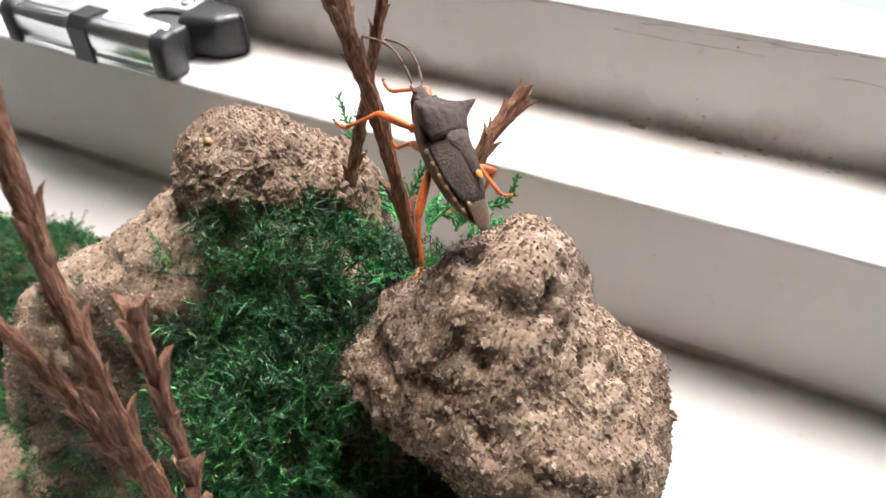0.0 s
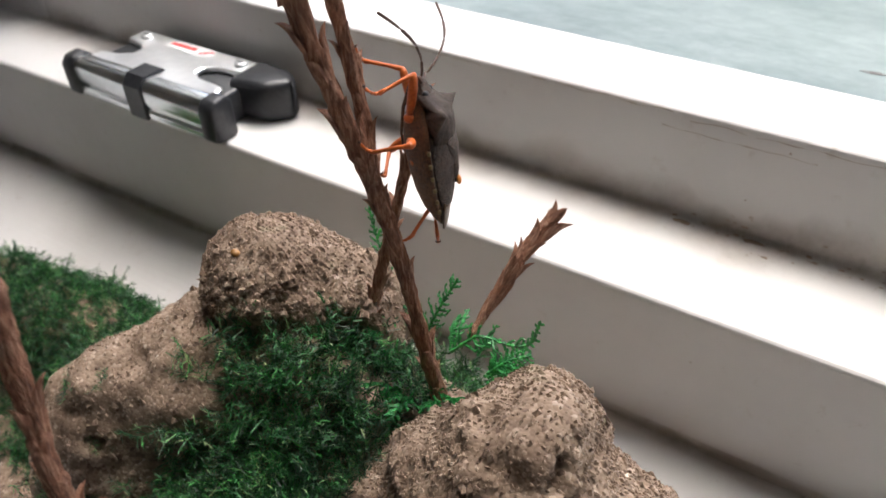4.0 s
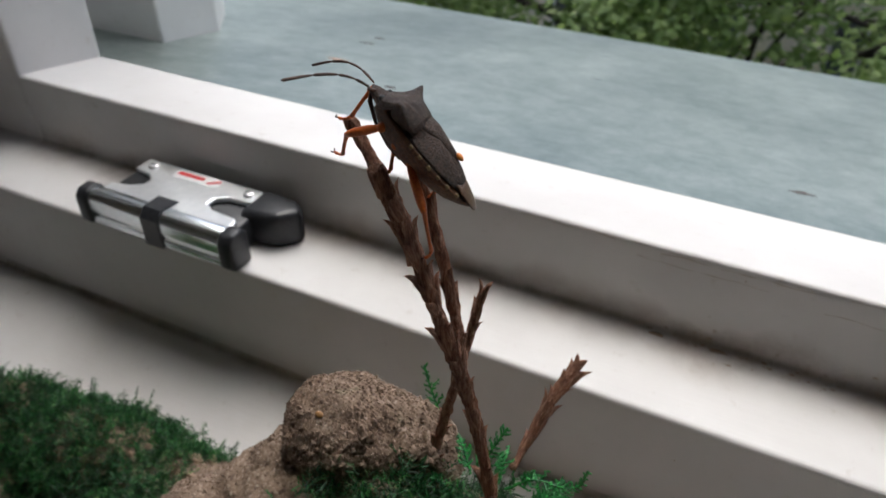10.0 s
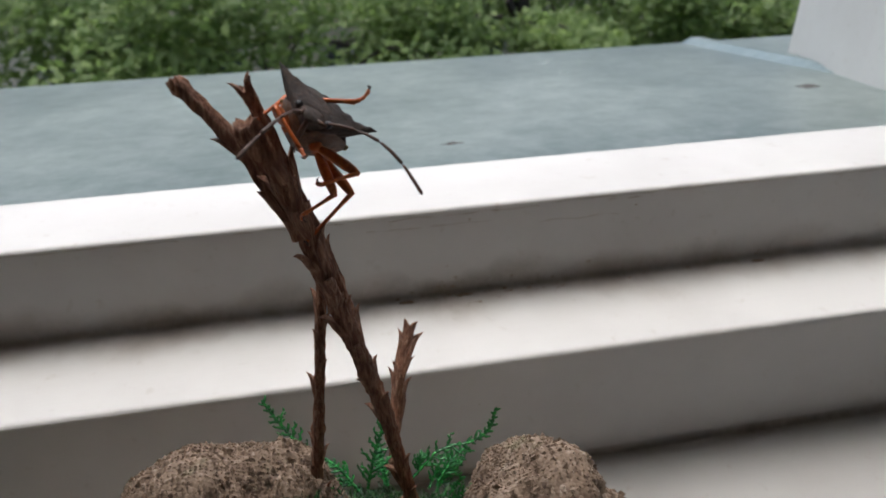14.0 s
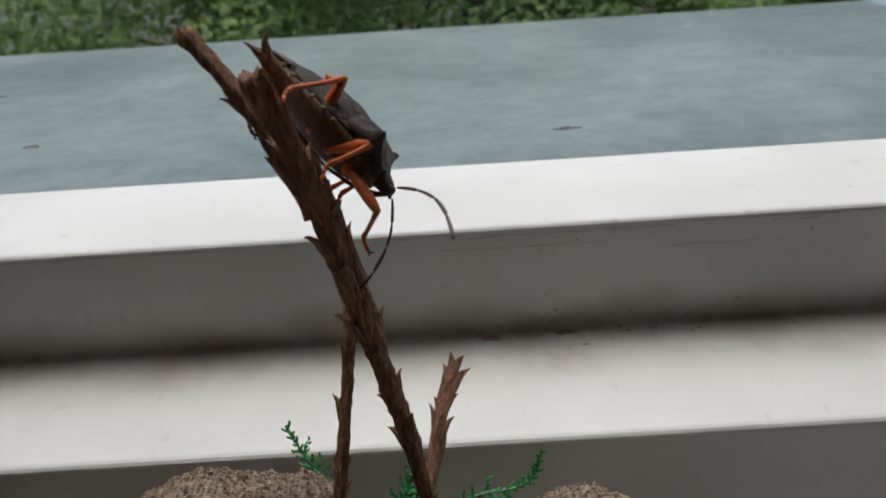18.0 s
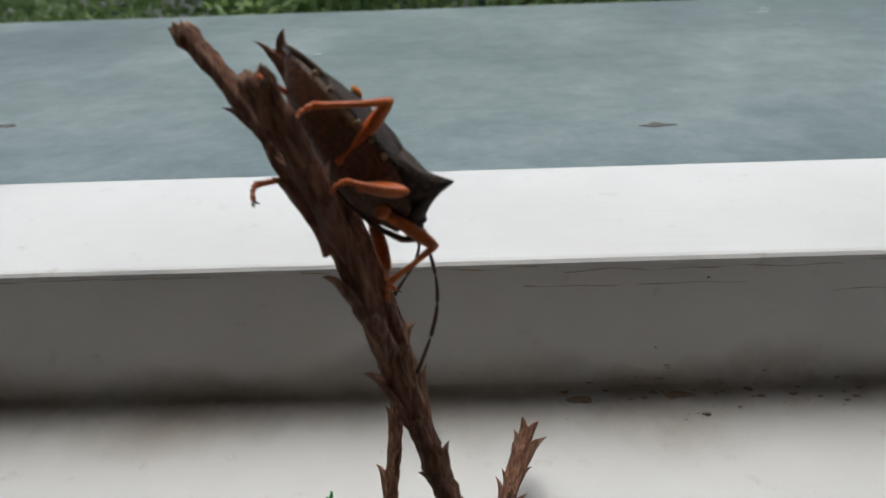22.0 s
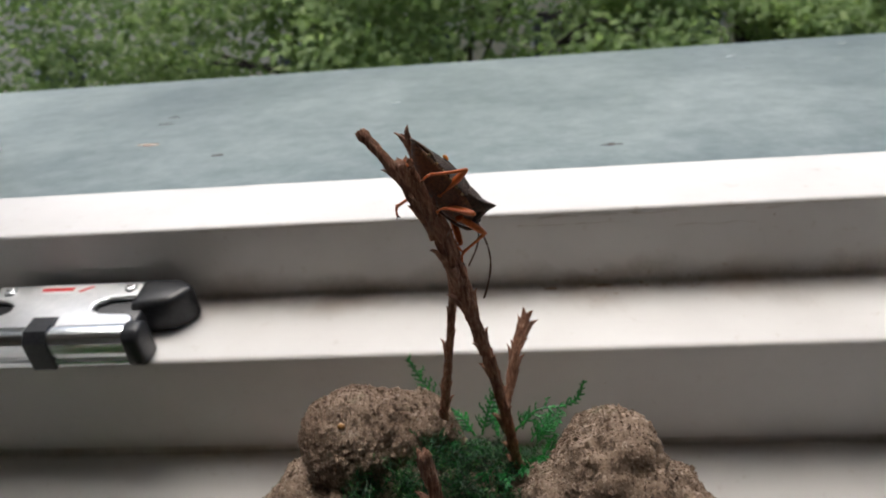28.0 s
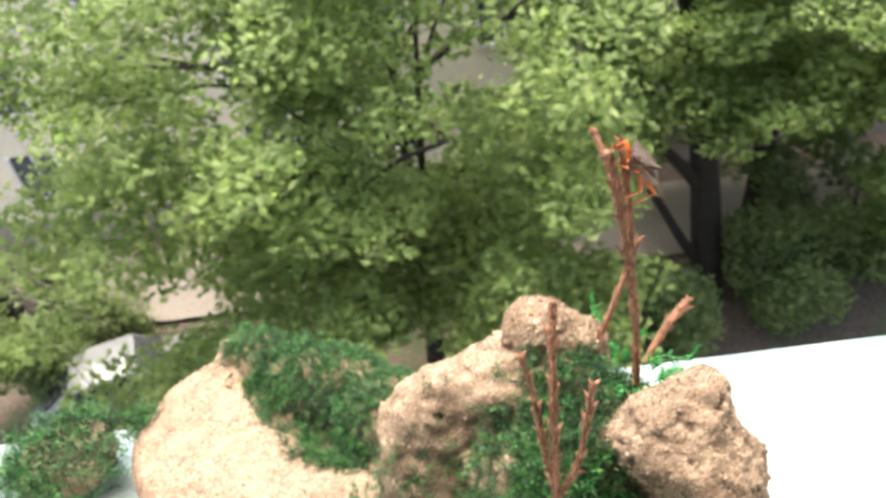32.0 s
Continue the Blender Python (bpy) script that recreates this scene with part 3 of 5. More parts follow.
def ellipsoid(p, at, size, turn=0.0):
    """Distance of places p from an ellipsoid, about."""
    c, s = math.cos(radians(turn)), math.sin(radians(turn))
    x, y, z = p[0] - at[0], p[1] - at[1], p[2] - at[2]
    x, y = c * x + s * y, c * y - s * x
    k0 = np.sqrt((x / size[0]) ** 2 + (y / size[1]) ** 2 + (z / size[2]) ** 2) + 1e-6
    k1 = np.sqrt((x / size[0] ** 2) ** 2 + (y / size[1] ** 2) ** 2 + (z / size[2] ** 2) ** 2) + 1e-6
    return k0 * (k0 - 1) / k1


def grown_mass(name, lo, hi, step, forms, soft, seed, rough, label, base=0.03, cuts=()):
    """One skin round forms that run into one another, cut off at the board, with lumps and pits."""
    axes = [np.arange(a, b, step, dtype=np.float32) for a, b in zip(lo, hi)]
    grid = np.meshgrid(*axes, indexing="ij")
    f = None
    for form in forms:
        d = ellipsoid(grid, *form)
        if f is None:
            f = d
        else:
            h = np.clip(0.5 + 0.5 * (d - f) / soft, 0, 1)
            f = d * (1 - h) + f * h - soft * h * (1 - h)
    for at, way in cuts:
        w = Vector(way).normalized()
        d = sum((grid[k] - at[k]) * w[k] for k in range(3)) + 0.1 * np.sin(3.1 * grid[0] + 2.3 * grid[2]) * np.cos(2.7 * grid[1])
        h = np.clip(0.5 - 0.5 * (d - f) / 0.14, 0, 1)
        f = d * (1 - h) + f * h + 0.14 * h * (1 - h)
    f = np.maximum(f, DROP * grid[1] + base - grid[2])
    n = f.shape
    inside = f < 0
    total = np.zeros([k - 1 for k in n], np.int8)
    for dx, dy, dz in itertools.product((0, 1), repeat=3):
        total += inside[dx:n[0] - 1 + dx, dy:n[1] - 1 + dy, dz:n[2] - 1 + dz]
    cells = np.argwhere((total > 0) & (total < 8))
    index = np.full(total.shape, -1, np.int64)
    index[tuple(cells.T)] = np.arange(len(cells))
    place, weight = np.zeros((len(cells), 3)), np.zeros((len(cells), 1))
    corners = [np.array(c) for c in itertools.product((0, 1), repeat=3)]
    for a, b in itertools.combinations(corners, 2):
        if abs(a - b).sum() == 1:
            fa, fb = f[tuple((cells + a).T)], f[tuple((cells + b).T)]
            cross = (fa < 0) != (fb < 0)
            t = np.where(cross, fa / np.where(cross, fa - fb, 1), 0)[:, None]
            place += np.where(cross[:, None], cells + a + (b - a) * t, 0)
            weight += cross[:, None]
    verts = place / weight * step + np.array(lo)
    faces = []
    for axis in range(3):
        u, w = (axis + 1) % 3, (axis + 2) % 3
        cut = [slice(1, k - 1) for k in n]
        nxt = list(cut)
        nxt[axis] = slice(2, n[axis])
        here, there = inside[tuple(cut)], inside[tuple(nxt)]
        for sign in (True, False):
            e = np.argwhere((here == sign) & (there == (not sign))) + 1
            du, dw = np.eye(3, dtype=int)[u], np.eye(3, dtype=int)[w]
            q = [index[tuple((e - o).T)] for o in (0 * du, du, du + dw, dw)]
            quad = np.stack(q if sign else q[::-1], 1)
            faces.append(quad[(quad >= 0).all(1)])
    ob = raw(name, verts, np.concatenate(faces), SAND, rock, label, smooth=True)
    normals = [Vector(q.vector) for q in ob.data.vertex_normals]
    for v, q in zip(ob.data.vertices, normals):
        p = v.co / U
        if p.z > DROP * p.y + base + 0.06:
            calm = 0.4 if p.x < -4.4 and p.y < -3.3 else 1.0
            v.co += q * lumps(p, seed) * rough * calm * U
    return ob


LOBES = [
    grown_mass("round_boulder", (-3.5, -4.0, 2.0), (-0.6, -1.8, 4.5), 0.036,
               [((-2.27, -2.92, 3.36), (0.62, 0.6, 0.58)), ((-1.75, -2.72, 3.12), (0.6, 0.5, 0.62)), ((-2.3, -2.95, 2.7), (0.55, 0.5, 0.6))], 0.2, 1, 0.75, "rounded sandy boulder with an amber grain"),
    grown_mass("peaked_boulder", (-1.9, -5.6, -1.6), (2.7, -1.3, 4.9), 0.042,
               [((0.31, -3.49, 3.24), (0.52, 0.78, 0.83)), ((0.26, -3.74, 2.38), (1.24, 1.17, 1.28)), ((0.88, -3.23, 1.93), (0.63, 1.0, 0.95)), ((-0.31, -4.2, 2.3), (0.5, 0.7, 0.75)), ((0.35, -3.3, 0.3), (1.1, 0.8, 1.7))],
               0.22, 9, 1.0, "pitted sandy boulder with a peaked top", cuts=[((0.4, -4.55, 3.2), (-0.25, -0.9, -0.36)), ((0.21, -3.97, 3.7), (-0.41, -0.71, 0.58)), ((-0.2, -3.76, 3.7), (-0.74, 0.1, 0.62))]),
    grown_mass("rock_body", (-12.4, -7.8, -2.3), (1.6, -1.0, 3.9), 0.064,
               [((-2.75, -3.45, 2.45), (0.72, 0.7, 0.68)), ((-3.4, -3.9, 2.05), (0.72, 0.66, 0.74), 35), ((-3.85, -4.3, 1.6), (0.52, 0.5, 0.66)), ((-3.0, -3.7, 0.7), (1.1, 0.9, 1.5)), ((-3.5, -4.4, 0.7), (0.75, 0.55, 0.95)),
                ((-1.65, -3.25, 2.75), (0.5, 0.4, 0.62)), ((-2.4, -3.12, 2.8), (0.72, 0.62, 0.62)), ((-1.2, -3.3, 1.95), (1.5, 0.95, 1.1)), ((-1.5, -4.1, 1.3), (1.1, 0.95, 1.25)), ((-1.6, -4.2, -0.4), (2.6, 1.7, 1.2)), ((-0.2, -4.35, 0.7), (1.1, 0.62, 0.95)),
                ((-6.6, -2.7, -0.35), (1.9, 0.75, 1.1)), ((-8.6, -2.5, -0.75), (1.8, 0.62, 0.95)), ((-4.9, -3.0, 0.0), (1.2, 0.9, 1.0)),
                ((-6.4, -4.2, -1.3), (4.2, 2.5, 0.85)), ((-9.2, -3.5, -1.0), (1.3, 1.5, 0.62)), ((-4.6, -4.3, -0.6), (1.2, 0.9, 0.6), 20), ((-11.1, -6.1, -1.7), (1.2, 1.2, 0.7))], 0.3, 3, 1.0, "long sandy mass with a pale smooth apron"),
]


def surface(ob, count, seed, keep=lambda p, n: True):
    """Random places on a lobe with their normals, in modules."""
    rng = random.Random(seed)
    me = ob.data
    polys = me.polygons
    got = []
    for _ in range(count * 6):
        f = polys[rng.randrange(len(polys))]
        p, n = f.center / U, f.normal
        if keep(p, n):
            got.append((p.copy(), n.copy()))
            if len(got) == count:
                break
    return got


def grains(name, spots, size, mat, seed, parent=rock, spread=0.5):
    """Loose grains stuck to the skin, one mesh."""
    rng = np.random.default_rng(seed)
    octa = np.array([(1, 0, 0), (-1, 0, 0), (0, 1, 0), (0, -1, 0), (0, 0, 1), (0, 0, -1)], float)
    tris = np.array([(0, 2, 4), (2, 1, 4), (1, 3, 4), (3, 0, 4), (2, 0, 5), (1, 2, 5), (3, 1, 5), (0, 3, 5)])
    verts, faces = [], []
    for i, (p, n) in enumerate(spots):
        s = size * rng.uniform(1 - spread, 1 + spread)
        verts.append(np.array(p) - np.array(n) * s * 0.05 + (octa + rng.normal(0, 0.22, (6, 3))) * s * rng.uniform(0.7, 1.2, 3))
        faces.append(tris + 6 * i)
    ob = raw(name, np.concatenate(verts), np.concatenate(faces), mat, parent)
    return tagged(ob, kind="stuff")


for ob, count, size in zip(LOBES, (17000, 42000, 50000), (0.0125, 0.0135, 0.015)):
    grains("sand_grains", surface(ob, count, 11 + count, lambda p, n: p.z > DROP * p.y + 0.05), size, SAND, count)
for ob, count in zip(LOBES, (1700, 2800, 3400)):
    grains("sand_grains", surface(ob, count, 19 + count, lambda p, n: p.z > DROP * p.y + 0.05), 0.028, SAND, count + 5)
amber = bmesh.new()
bmesh.ops.create_icosphere(amber, subdivisions=2, radius=0.042, matrix=Matrix.Translation((-2.33, -3.2, 3.88)) @ Matrix.Diagonal((1, 0.8, 0.75, 1)))
part("amber_pebble", amber, PEBBLE, rock, "amber-coloured grain")
amber = bmesh.new()
bmesh.ops.create_icosphere(amber, subdivisions=2, radius=0.045, matrix=Matrix.Translation((-0.42, -3.75, 3.25)) @ Matrix.Diagonal((1, 0.8, 0.75, 1)))
part("amber_pebble", amber, PEBBLE, rock, "amber-coloured grain")


# dry twigs with scale-like leaves
def curve(points, n):
    """A smooth line of n places through points."""
    pts = [Vector(p) for p in points]
    pts = [2 * pts[0] - pts[1]] + pts + [2 * pts[-1] - pts[-2]]
    out = []
    for i in range(n):
        s = i / (n - 1) * (len(pts) - 3)
        k = min(int(s), len(pts) - 4)
        t = s - k
        a, b, c, d = pts[k:k + 4]
        out.append(0.5 * ((2 * b) + (c - a) * t + (2 * a - 5 * b + 4 * c - d) * t * t + (3 * b - a - 3 * c + d) * t ** 3))
    return out


def thorn_mesh(size):
    """A scale leaf: a ridge that runs down the stem and a tip that stands off."""
    bm = bmesh.new()
    rows = [((0, -0.1, -1.5), 0.1, 0.1), ((0, 0.02, -0.6), 0.3, 0.2), ((0, 0.12, 0.0), 0.36, 0.26), ((0, 0.24, 0.45), 0.29, 0.2), ((0, 0.44, 0.78), 0.17, 0.12)]
    rings = []
    for (x, y, z), w, h in rows:
        rings.append([bm.verts.new((x + w * c, y + h * s, z)) for c, s in ((-1, -0.6), (-0.6, 0.4), (0, 0.75), (0.6, 0.4), (1, -0.6), (0, -0.7))])
    for r, q in zip(rings, rings[1:]):
        for k in range(6):
            bm.faces.new((r[k], r[(k + 1) % 6], q[(k + 1) % 6], q[k]))
    tip = bm.verts.new((0.03, 0.66, 0.98))
    for k in range(6):
        bm.faces.new((rings[-1][k], rings[-1][(k + 1) % 6], tip))
    bm.faces.new(rings[0][::-1])
    bmesh.ops.recalc_face_normals(bm, faces=bm.faces[:])
    bmesh.ops.scale(bm, vec=(size * U,) * 3, verts=bm.verts)
    me = bpy.data.meshes.new("thorn")
    bm.to_mesh(me)
    bm.free()
    me.materials.append(BARK)
    return me


THORNS = [thorn_mesh(s) for s in (0.085, 0.108, 0.13, 0.175)]
TWIGS = {}


def twig(name, points, r0, r1, step, seed, label="", tip="plain", skip=0.1, thorn=1):
    """A ridged stem with leaf scales standing off it in turn."""
    rng = random.Random(seed)
    n = max(10, int(sum((Vector(a) - Vector(b)).length for a, b in zip(points, points[1:])) / 0.045))
    line = curve(points, n)
    radii = [(r0 + (r1 - r0) * i / (n - 1)) * (1 + 0.1 * rng.uniform(-1, 1) + (0.14 if i % 7 == 0 else 0)) for i in range(n)]
    bm = tube(line, radii, 24)
    bm.verts.ensure_lookup_table()
    for i in range(n):
        for k in range(24):
            v = bm.verts[i * 24 + k]
            a = 2 * math.pi * k / 24
            groove = noise.noise(Vector((math.cos(a) * 3.4, math.sin(a) * 3.4, i * 0.09 + seed)))
            flake = noise.noise(Vector((math.cos(a) * 1.4, math.sin(a) * 1.4, i * 0.45 - seed)))
            v.co += (v.co - line[i]) * (0.42 * groove + 0.16 * flake)
    if tip == "broken":
        for k in range(24):
            v = bm.verts[(n - 1) * 24 + k]
            w = bm.verts[(n - 2) * 24 + k]
            jag = noise.noise(Vector((k * 0.9, seed, 0.4)))
            v.co += (line[-1] - line[-2]).normalized() * (0.03 * jag + 0.01) + (v.co - line[-1]) * (0.25 * jag - 0.12)
            w.co += (w.co - line[-2]) * (0.2 + 0.2 * jag)
        heart = bm.verts.new(line[-1] - (line[-1] - line[-3]) * 0.12)
        end = bm.faces[-1] if bm.faces.ensure_lookup_table() is None else None
        ring = list(end.verts)
        bm.faces.remove(end)
        for k in range(24):
            bm.faces.new((ring[k], ring[(k + 1) % 24], heart))
    ob = part(name, bm, BARK, rock, label)
    TWIGS[name] = (line, radii)
    along, turn = skip, rng.uniform(0, 6)
    lengths = [0.0]
    for a, b in zip(line, line[1:]):
        lengths.append(lengths[-1] + (b - a).length)
    while along < lengths[-1] - (0.2 if tip == "broken" else 0.02):
        i = max(k for k in range(n) if lengths[k] <= along)
        d = (line[min(i + 1, n - 1)] - line[max(i - 1, 0)]).normalized()
        side = (Matrix.Rotation(turn, 3, d) @ d.orthogonal().normalized())
        m = Matrix((d.cross(side), side, d)).transposed().to_4x4()
        t = new("thorn", THORNS[max(0, min(3, thorn + rng.randrange(-1, 2)))])
        t.parent = ob
        t.matrix_basis = Matrix.Translation((line[i] + side * radii[i] * 0.72) * U) @ m @ Matrix.Diagonal((1.1, 1.1, rng.uniform(0.95, 1.4), 1))
        turn += 2.4 + rng.uniform(-0.5, 0.5)
        along += step * rng.uniform(0.7, 1.3)
    if tip == "bud":
        d = (line[-1] - line[-4]).normalized()
        for k in range(5):
            side = Matrix.Rotation(k * 1.26, 3, d) @ d.orthogonal().normalized()
            m = Matrix((d.cross(side), side, d)).transposed().to_4x4()
            t = new("thorn", THORNS[min(3, thorn)])
            t.parent = ob
            t.matrix_basis = Matrix.Translation((line[-1 - k % 2 * 2] + side * r1 * 0.5) * U) @ m
    return ob


twig("main_stem", [(-0.55, -3.04, 2.9), (-0.64, -3.08, 3.5), (-0.78, -3.12, 4.35), (-0.93, -3.16, 5.0), (-1.09, -3.26, 5.65), (-1.25, -3.37, 6.35), (-1.42, -3.45, 6.83)], 0.05, 0.053, 0.12, 21, "broken dry brown stem with scale-like leaves", tip="broken", thorn=1)
twig("tall_branch", [(-1.22, -3.33, 6.1), (-1.4, -3.3, 6.5), (-1.56, -3.25, 6.75), (-1.75, -3.2, 6.99)], 0.045, 0.038, 0.2, 22, tip="broken", skip=0.3, thorn=0)
twig("thin_branch", [(-0.92, -3.17, 5.0), (-1.0, -3.1, 5.4), (-1.16, -3.05, 6.0), (-1.32, -3.04, 6.55), (-1.42, -3.05, 6.86)], 0.045, 0.036, 0.12, 23, tip="bud", thorn=0)
twig("leaning_stem", [(-1.37, -2.91, 3.2), (-1.33, -2.75, 3.6), (-1.23, -2.5, 4.4), (-1.13, -2.29, 5.14)], 0.046, 0.034, 0.13, 24, tip="bud", thorn=0)
twig("side_twig", [(-0.7, -2.4, 3.1), (-0.6, -2.08, 3.4), (-0.52, -1.82, 3.66), (-0.41, -1.56, 3.87)], 0.034, 0.043, 0.06, 25, tip="bud", skip=0.3, thorn=2)
twig("front_twig", [(-0.7, -5.4, 2.2), (-0.84, -5.5, 3.33), (-1.03, -5.42, 4.5), (-1.17, -5.3, 5.1), (-1.27, -5.17, 5.58)], 0.052, 0.042, 0.11, 26, tip="broken", thorn=1)
twig("front_side_twig", [(-0.83, -5.48, 3.1), (-1.08, -5.52, 3.9), (-1.24, -5.6, 4.6), (-1.35, -5.73, 5.07)], 0.038, 0.03, 0.1, 27, tip="bud", thorn=1)
twig("front_low_twig", [(-0.78, -5.45, 2.9), (-0.6, -5.45, 3.6), (-0.57, -5.43, 4.3), (-0.58, -5.39, 4.78)], 0.038, 0.03, 0.1, 28, tip="bud", thorn=1)


# moss: many small fern-like sprigs of thin bent threads
def sprig(rng, length, fork=18):
    """One sprig: a bent stem with side shoots that fork again. Arrays of places and faces."""
    v, f = [], []

    def thread(a, b, w):
        d = b - a
        s = np.cross(d, rng.normal(size=3))
        s = s / (np.linalg.norm(s) + 1e-9) * w
        m = (a + b) / 2 + rng.normal(0, 0.13, 3) * np.linalg.norm(d)
        k = len(v)
        v.extend([a - s, a + s, m + s * 0.9, m - s * 0.9, b])
        f.extend([(k, k + 1, k + 2), (k, k + 2, k + 3), (k + 3, k + 2, k + 4)])
    bend = rng.normal(0, 0.45, 2)
    at = lambda s: np.array((bend[0] * s * s + 0.08 * np.sin(7 * s), bend[1] * s * s, s * (1 - 0.2 * s))) * length
    for a, b in zip(np.linspace(0, 0.8, 5), np.linspace(0.2, 1, 5)):
        thread(at(a), at(b), 0.015)
    plane = rng.uniform(0, np.pi)
    for i in range(fork):
        s = 0.15 + 0.8 * i / fork
        p = at(s)
        a = plane + np.pi * (i % 2) + rng.normal(0, 0.45)
        reach = length * (0.46 - 0.3 * s) * rng.uniform(0.6, 1.3)
        q = p + np.array((np.cos(a), np.sin(a), rng.uniform(0.35, 0.95))) * reach
        thread(p, q, 0.012)
        for c in (0.9, -0.9):
            m = p + (q - p) * rng.uniform(0.35, 0.7)
            thread(m, m + np.array((np.cos(a + c), np.sin(a + c), rng.uniform(0.3, 0.9))) * reach * 0.42, 0.011)
    return np.array(v), np.array(f)


def moss_tuft(name, spots, length, seed, label="", mat=MOSS):
    rng = np.random.default_rng(seed)
    kinds = [sprig(rng, 1.0) for _ in range(14)]
    verts, faces, k = [], [], 0
    for p, n in spots:
        v, f = kinds[rng.integers(len(kinds))]
        up = np.array(n) * 0.6 + np.array((0, 0, 0.25)) + rng.normal(0, 0.6, 3)
        up /= np.linalg.norm(up)
        x = np.cross(up, rng.normal(size=3))
        x /= np.linalg.norm(x)
        m = np.stack([x, np.cross(up, x), up])
        s = length * rng.uniform(0.55, 1.25)
        verts.append(v @ m * s + np.array(p) - up * 0.04)
        faces.append(f + k)
        k += len(v)
    return raw(name, np.concatenate(verts), np.concatenate(faces), mat, rock, label or "tuft of dark green feathery moss")


peaked, body = LOBES[1], LOBES[2]


def patchy(p, scale, seed, cut):
    return noise.noise(Vector(p) * scale + Vector((seed, 0, 0))) > cut


# the cushion round the stems and down the front between the boulders
moss_tuft("moss_tuft", surface(body, 3200, 31, lambda p, n: -2.1 < p.x + 0.25 * (p.y + 3.5) < -0.1 and p.y < -2.3 and p.z > 1.3 and n.z > -0.3 and patchy(p, 1.3, 2, -0.25)), 0.42, 41)
moss_tuft("moss_tuft", surface(body, 1700, 52, lambda p, n: -2.8 < p.x < 0.7 and p.y < -3.7 and 0.2 < p.z and p.x > -2.1 - 0.35 * (p.z - 1) and n.z > -0.5 and patchy(p, 1.1, 12, -0.45)), 0.38, 62)
moss_tuft("moss_tuft", surface(body, 420, 32, lambda p, n: p.x > -1.7 and p.y > -3.0 and p.z > 1.8 and n.z > 0), 0.42, 42)
moss_tuft("moss_tuft", surface(peaked, 700, 33, lambda p, n: p.z < 1.9 and p.y < -3.9 and p.x < 0.6 and patchy(p, 1.2, 5, -0.05)), 0.32, 43)
moss_tuft("moss_tuft", surface(peaked, 40, 39, lambda p, n: (p - Vector((0.6, -4.6, 2.2))).length < 0.6), 0.22, 49)
moss_tuft("moss_tuft", surface(body, 90, 34, lambda p, n: -3.4 < p.x < -2.2 and p.y < -3.9 and patchy(p, 1.5, 8, 0.1)), 0.22, 44)
moss_tuft("moss_tuft", surface(body, 650, 55, lambda p, n: -5.0 < p.x < -3.7 and p.y < -4.1 and p.z < 0.9 and n.z > -0.3 and patchy(p, 1.2, 7, -0.3)), 0.3, 57)
moss_tuft("moss_tuft", surface(peaked, 160, 56, lambda p, n: p.z < 2.3 and p.y < -4.1 and patchy(p, 1.6, 15, 0.05)), 0.24, 58)
# the long ridge, with sand and litter between
moss_tuft("moss_tuft", surface(body, 3400, 35, lambda p, n: -10.3 < p.x < -4.9 and p.y > -4.3 and p.x > -9.8 + 2 * max(0, -2.9 - p.y) and n.z > -0.1 and patchy(p, 1.1, 4, -0.3)), 0.34, 45)
moss_tuft("moss_tuft", surface(body, 1500, 59, lambda p, n: -8.8 < p.x < -4.9 and -4.35 < p.y < -3.1 and p.x > -9.6 + 2 * max(0, -2.9 - p.y) and patchy(p, 1.4, 21, -0.45)), 0.36, 60)
moss_tuft("moss_tuft", surface(body, 700, 36, lambda p, n: -9.6 < p.x < -5.2 and p.y > -2.9 and p.z > -0.3 and n.z > 0.2), 0.42, 46)
moss_tuft("moss_tuft", surface(body, 1300, 37, lambda p, n: p.x < -10.0 and p.y < -4.7 and n.z > -0.4), 0.6, 47)
moss_tuft("moss_tuft", surface(body, 420, 38, lambda p, n: -7.2 < p.x < -3.2 and p.y < -3.9 and patchy(p, 1.2, 6, 0.15)), 0.24, 48)
moss_tuft("moss_tuft", surface(body, 700, 40, lambda p, n: -4.2 < p.x < -1.6 and p.y < -4.1 and p.z < 1.6 and patchy(p, 1.3, 9, -0.1)), 0.3, 50)
moss_tuft("moss_tuft", surface(body, 800, 41, lambda p, n: -3.0 < p.x < -1.6 and p.y < -4.0 and 0.8 < p.z < 1.9 and n.z > -0.4 and patchy(p, 1.2, 3, -0.2)), 0.34, 51)
grains("dry_litter", surface(body, 1000, 77, lambda p, n: -10 < p.x < -4.9 and p.y > -3.6 and n.z > 0.1), 0.07, LITTER, 7, spread=0.6)
grains("dry_litter", surface(body, 160, 78, lambda p, n: -2 < p.x < 0 and p.z > 1.2), 0.035, LITTER, 8, spread=0.6)


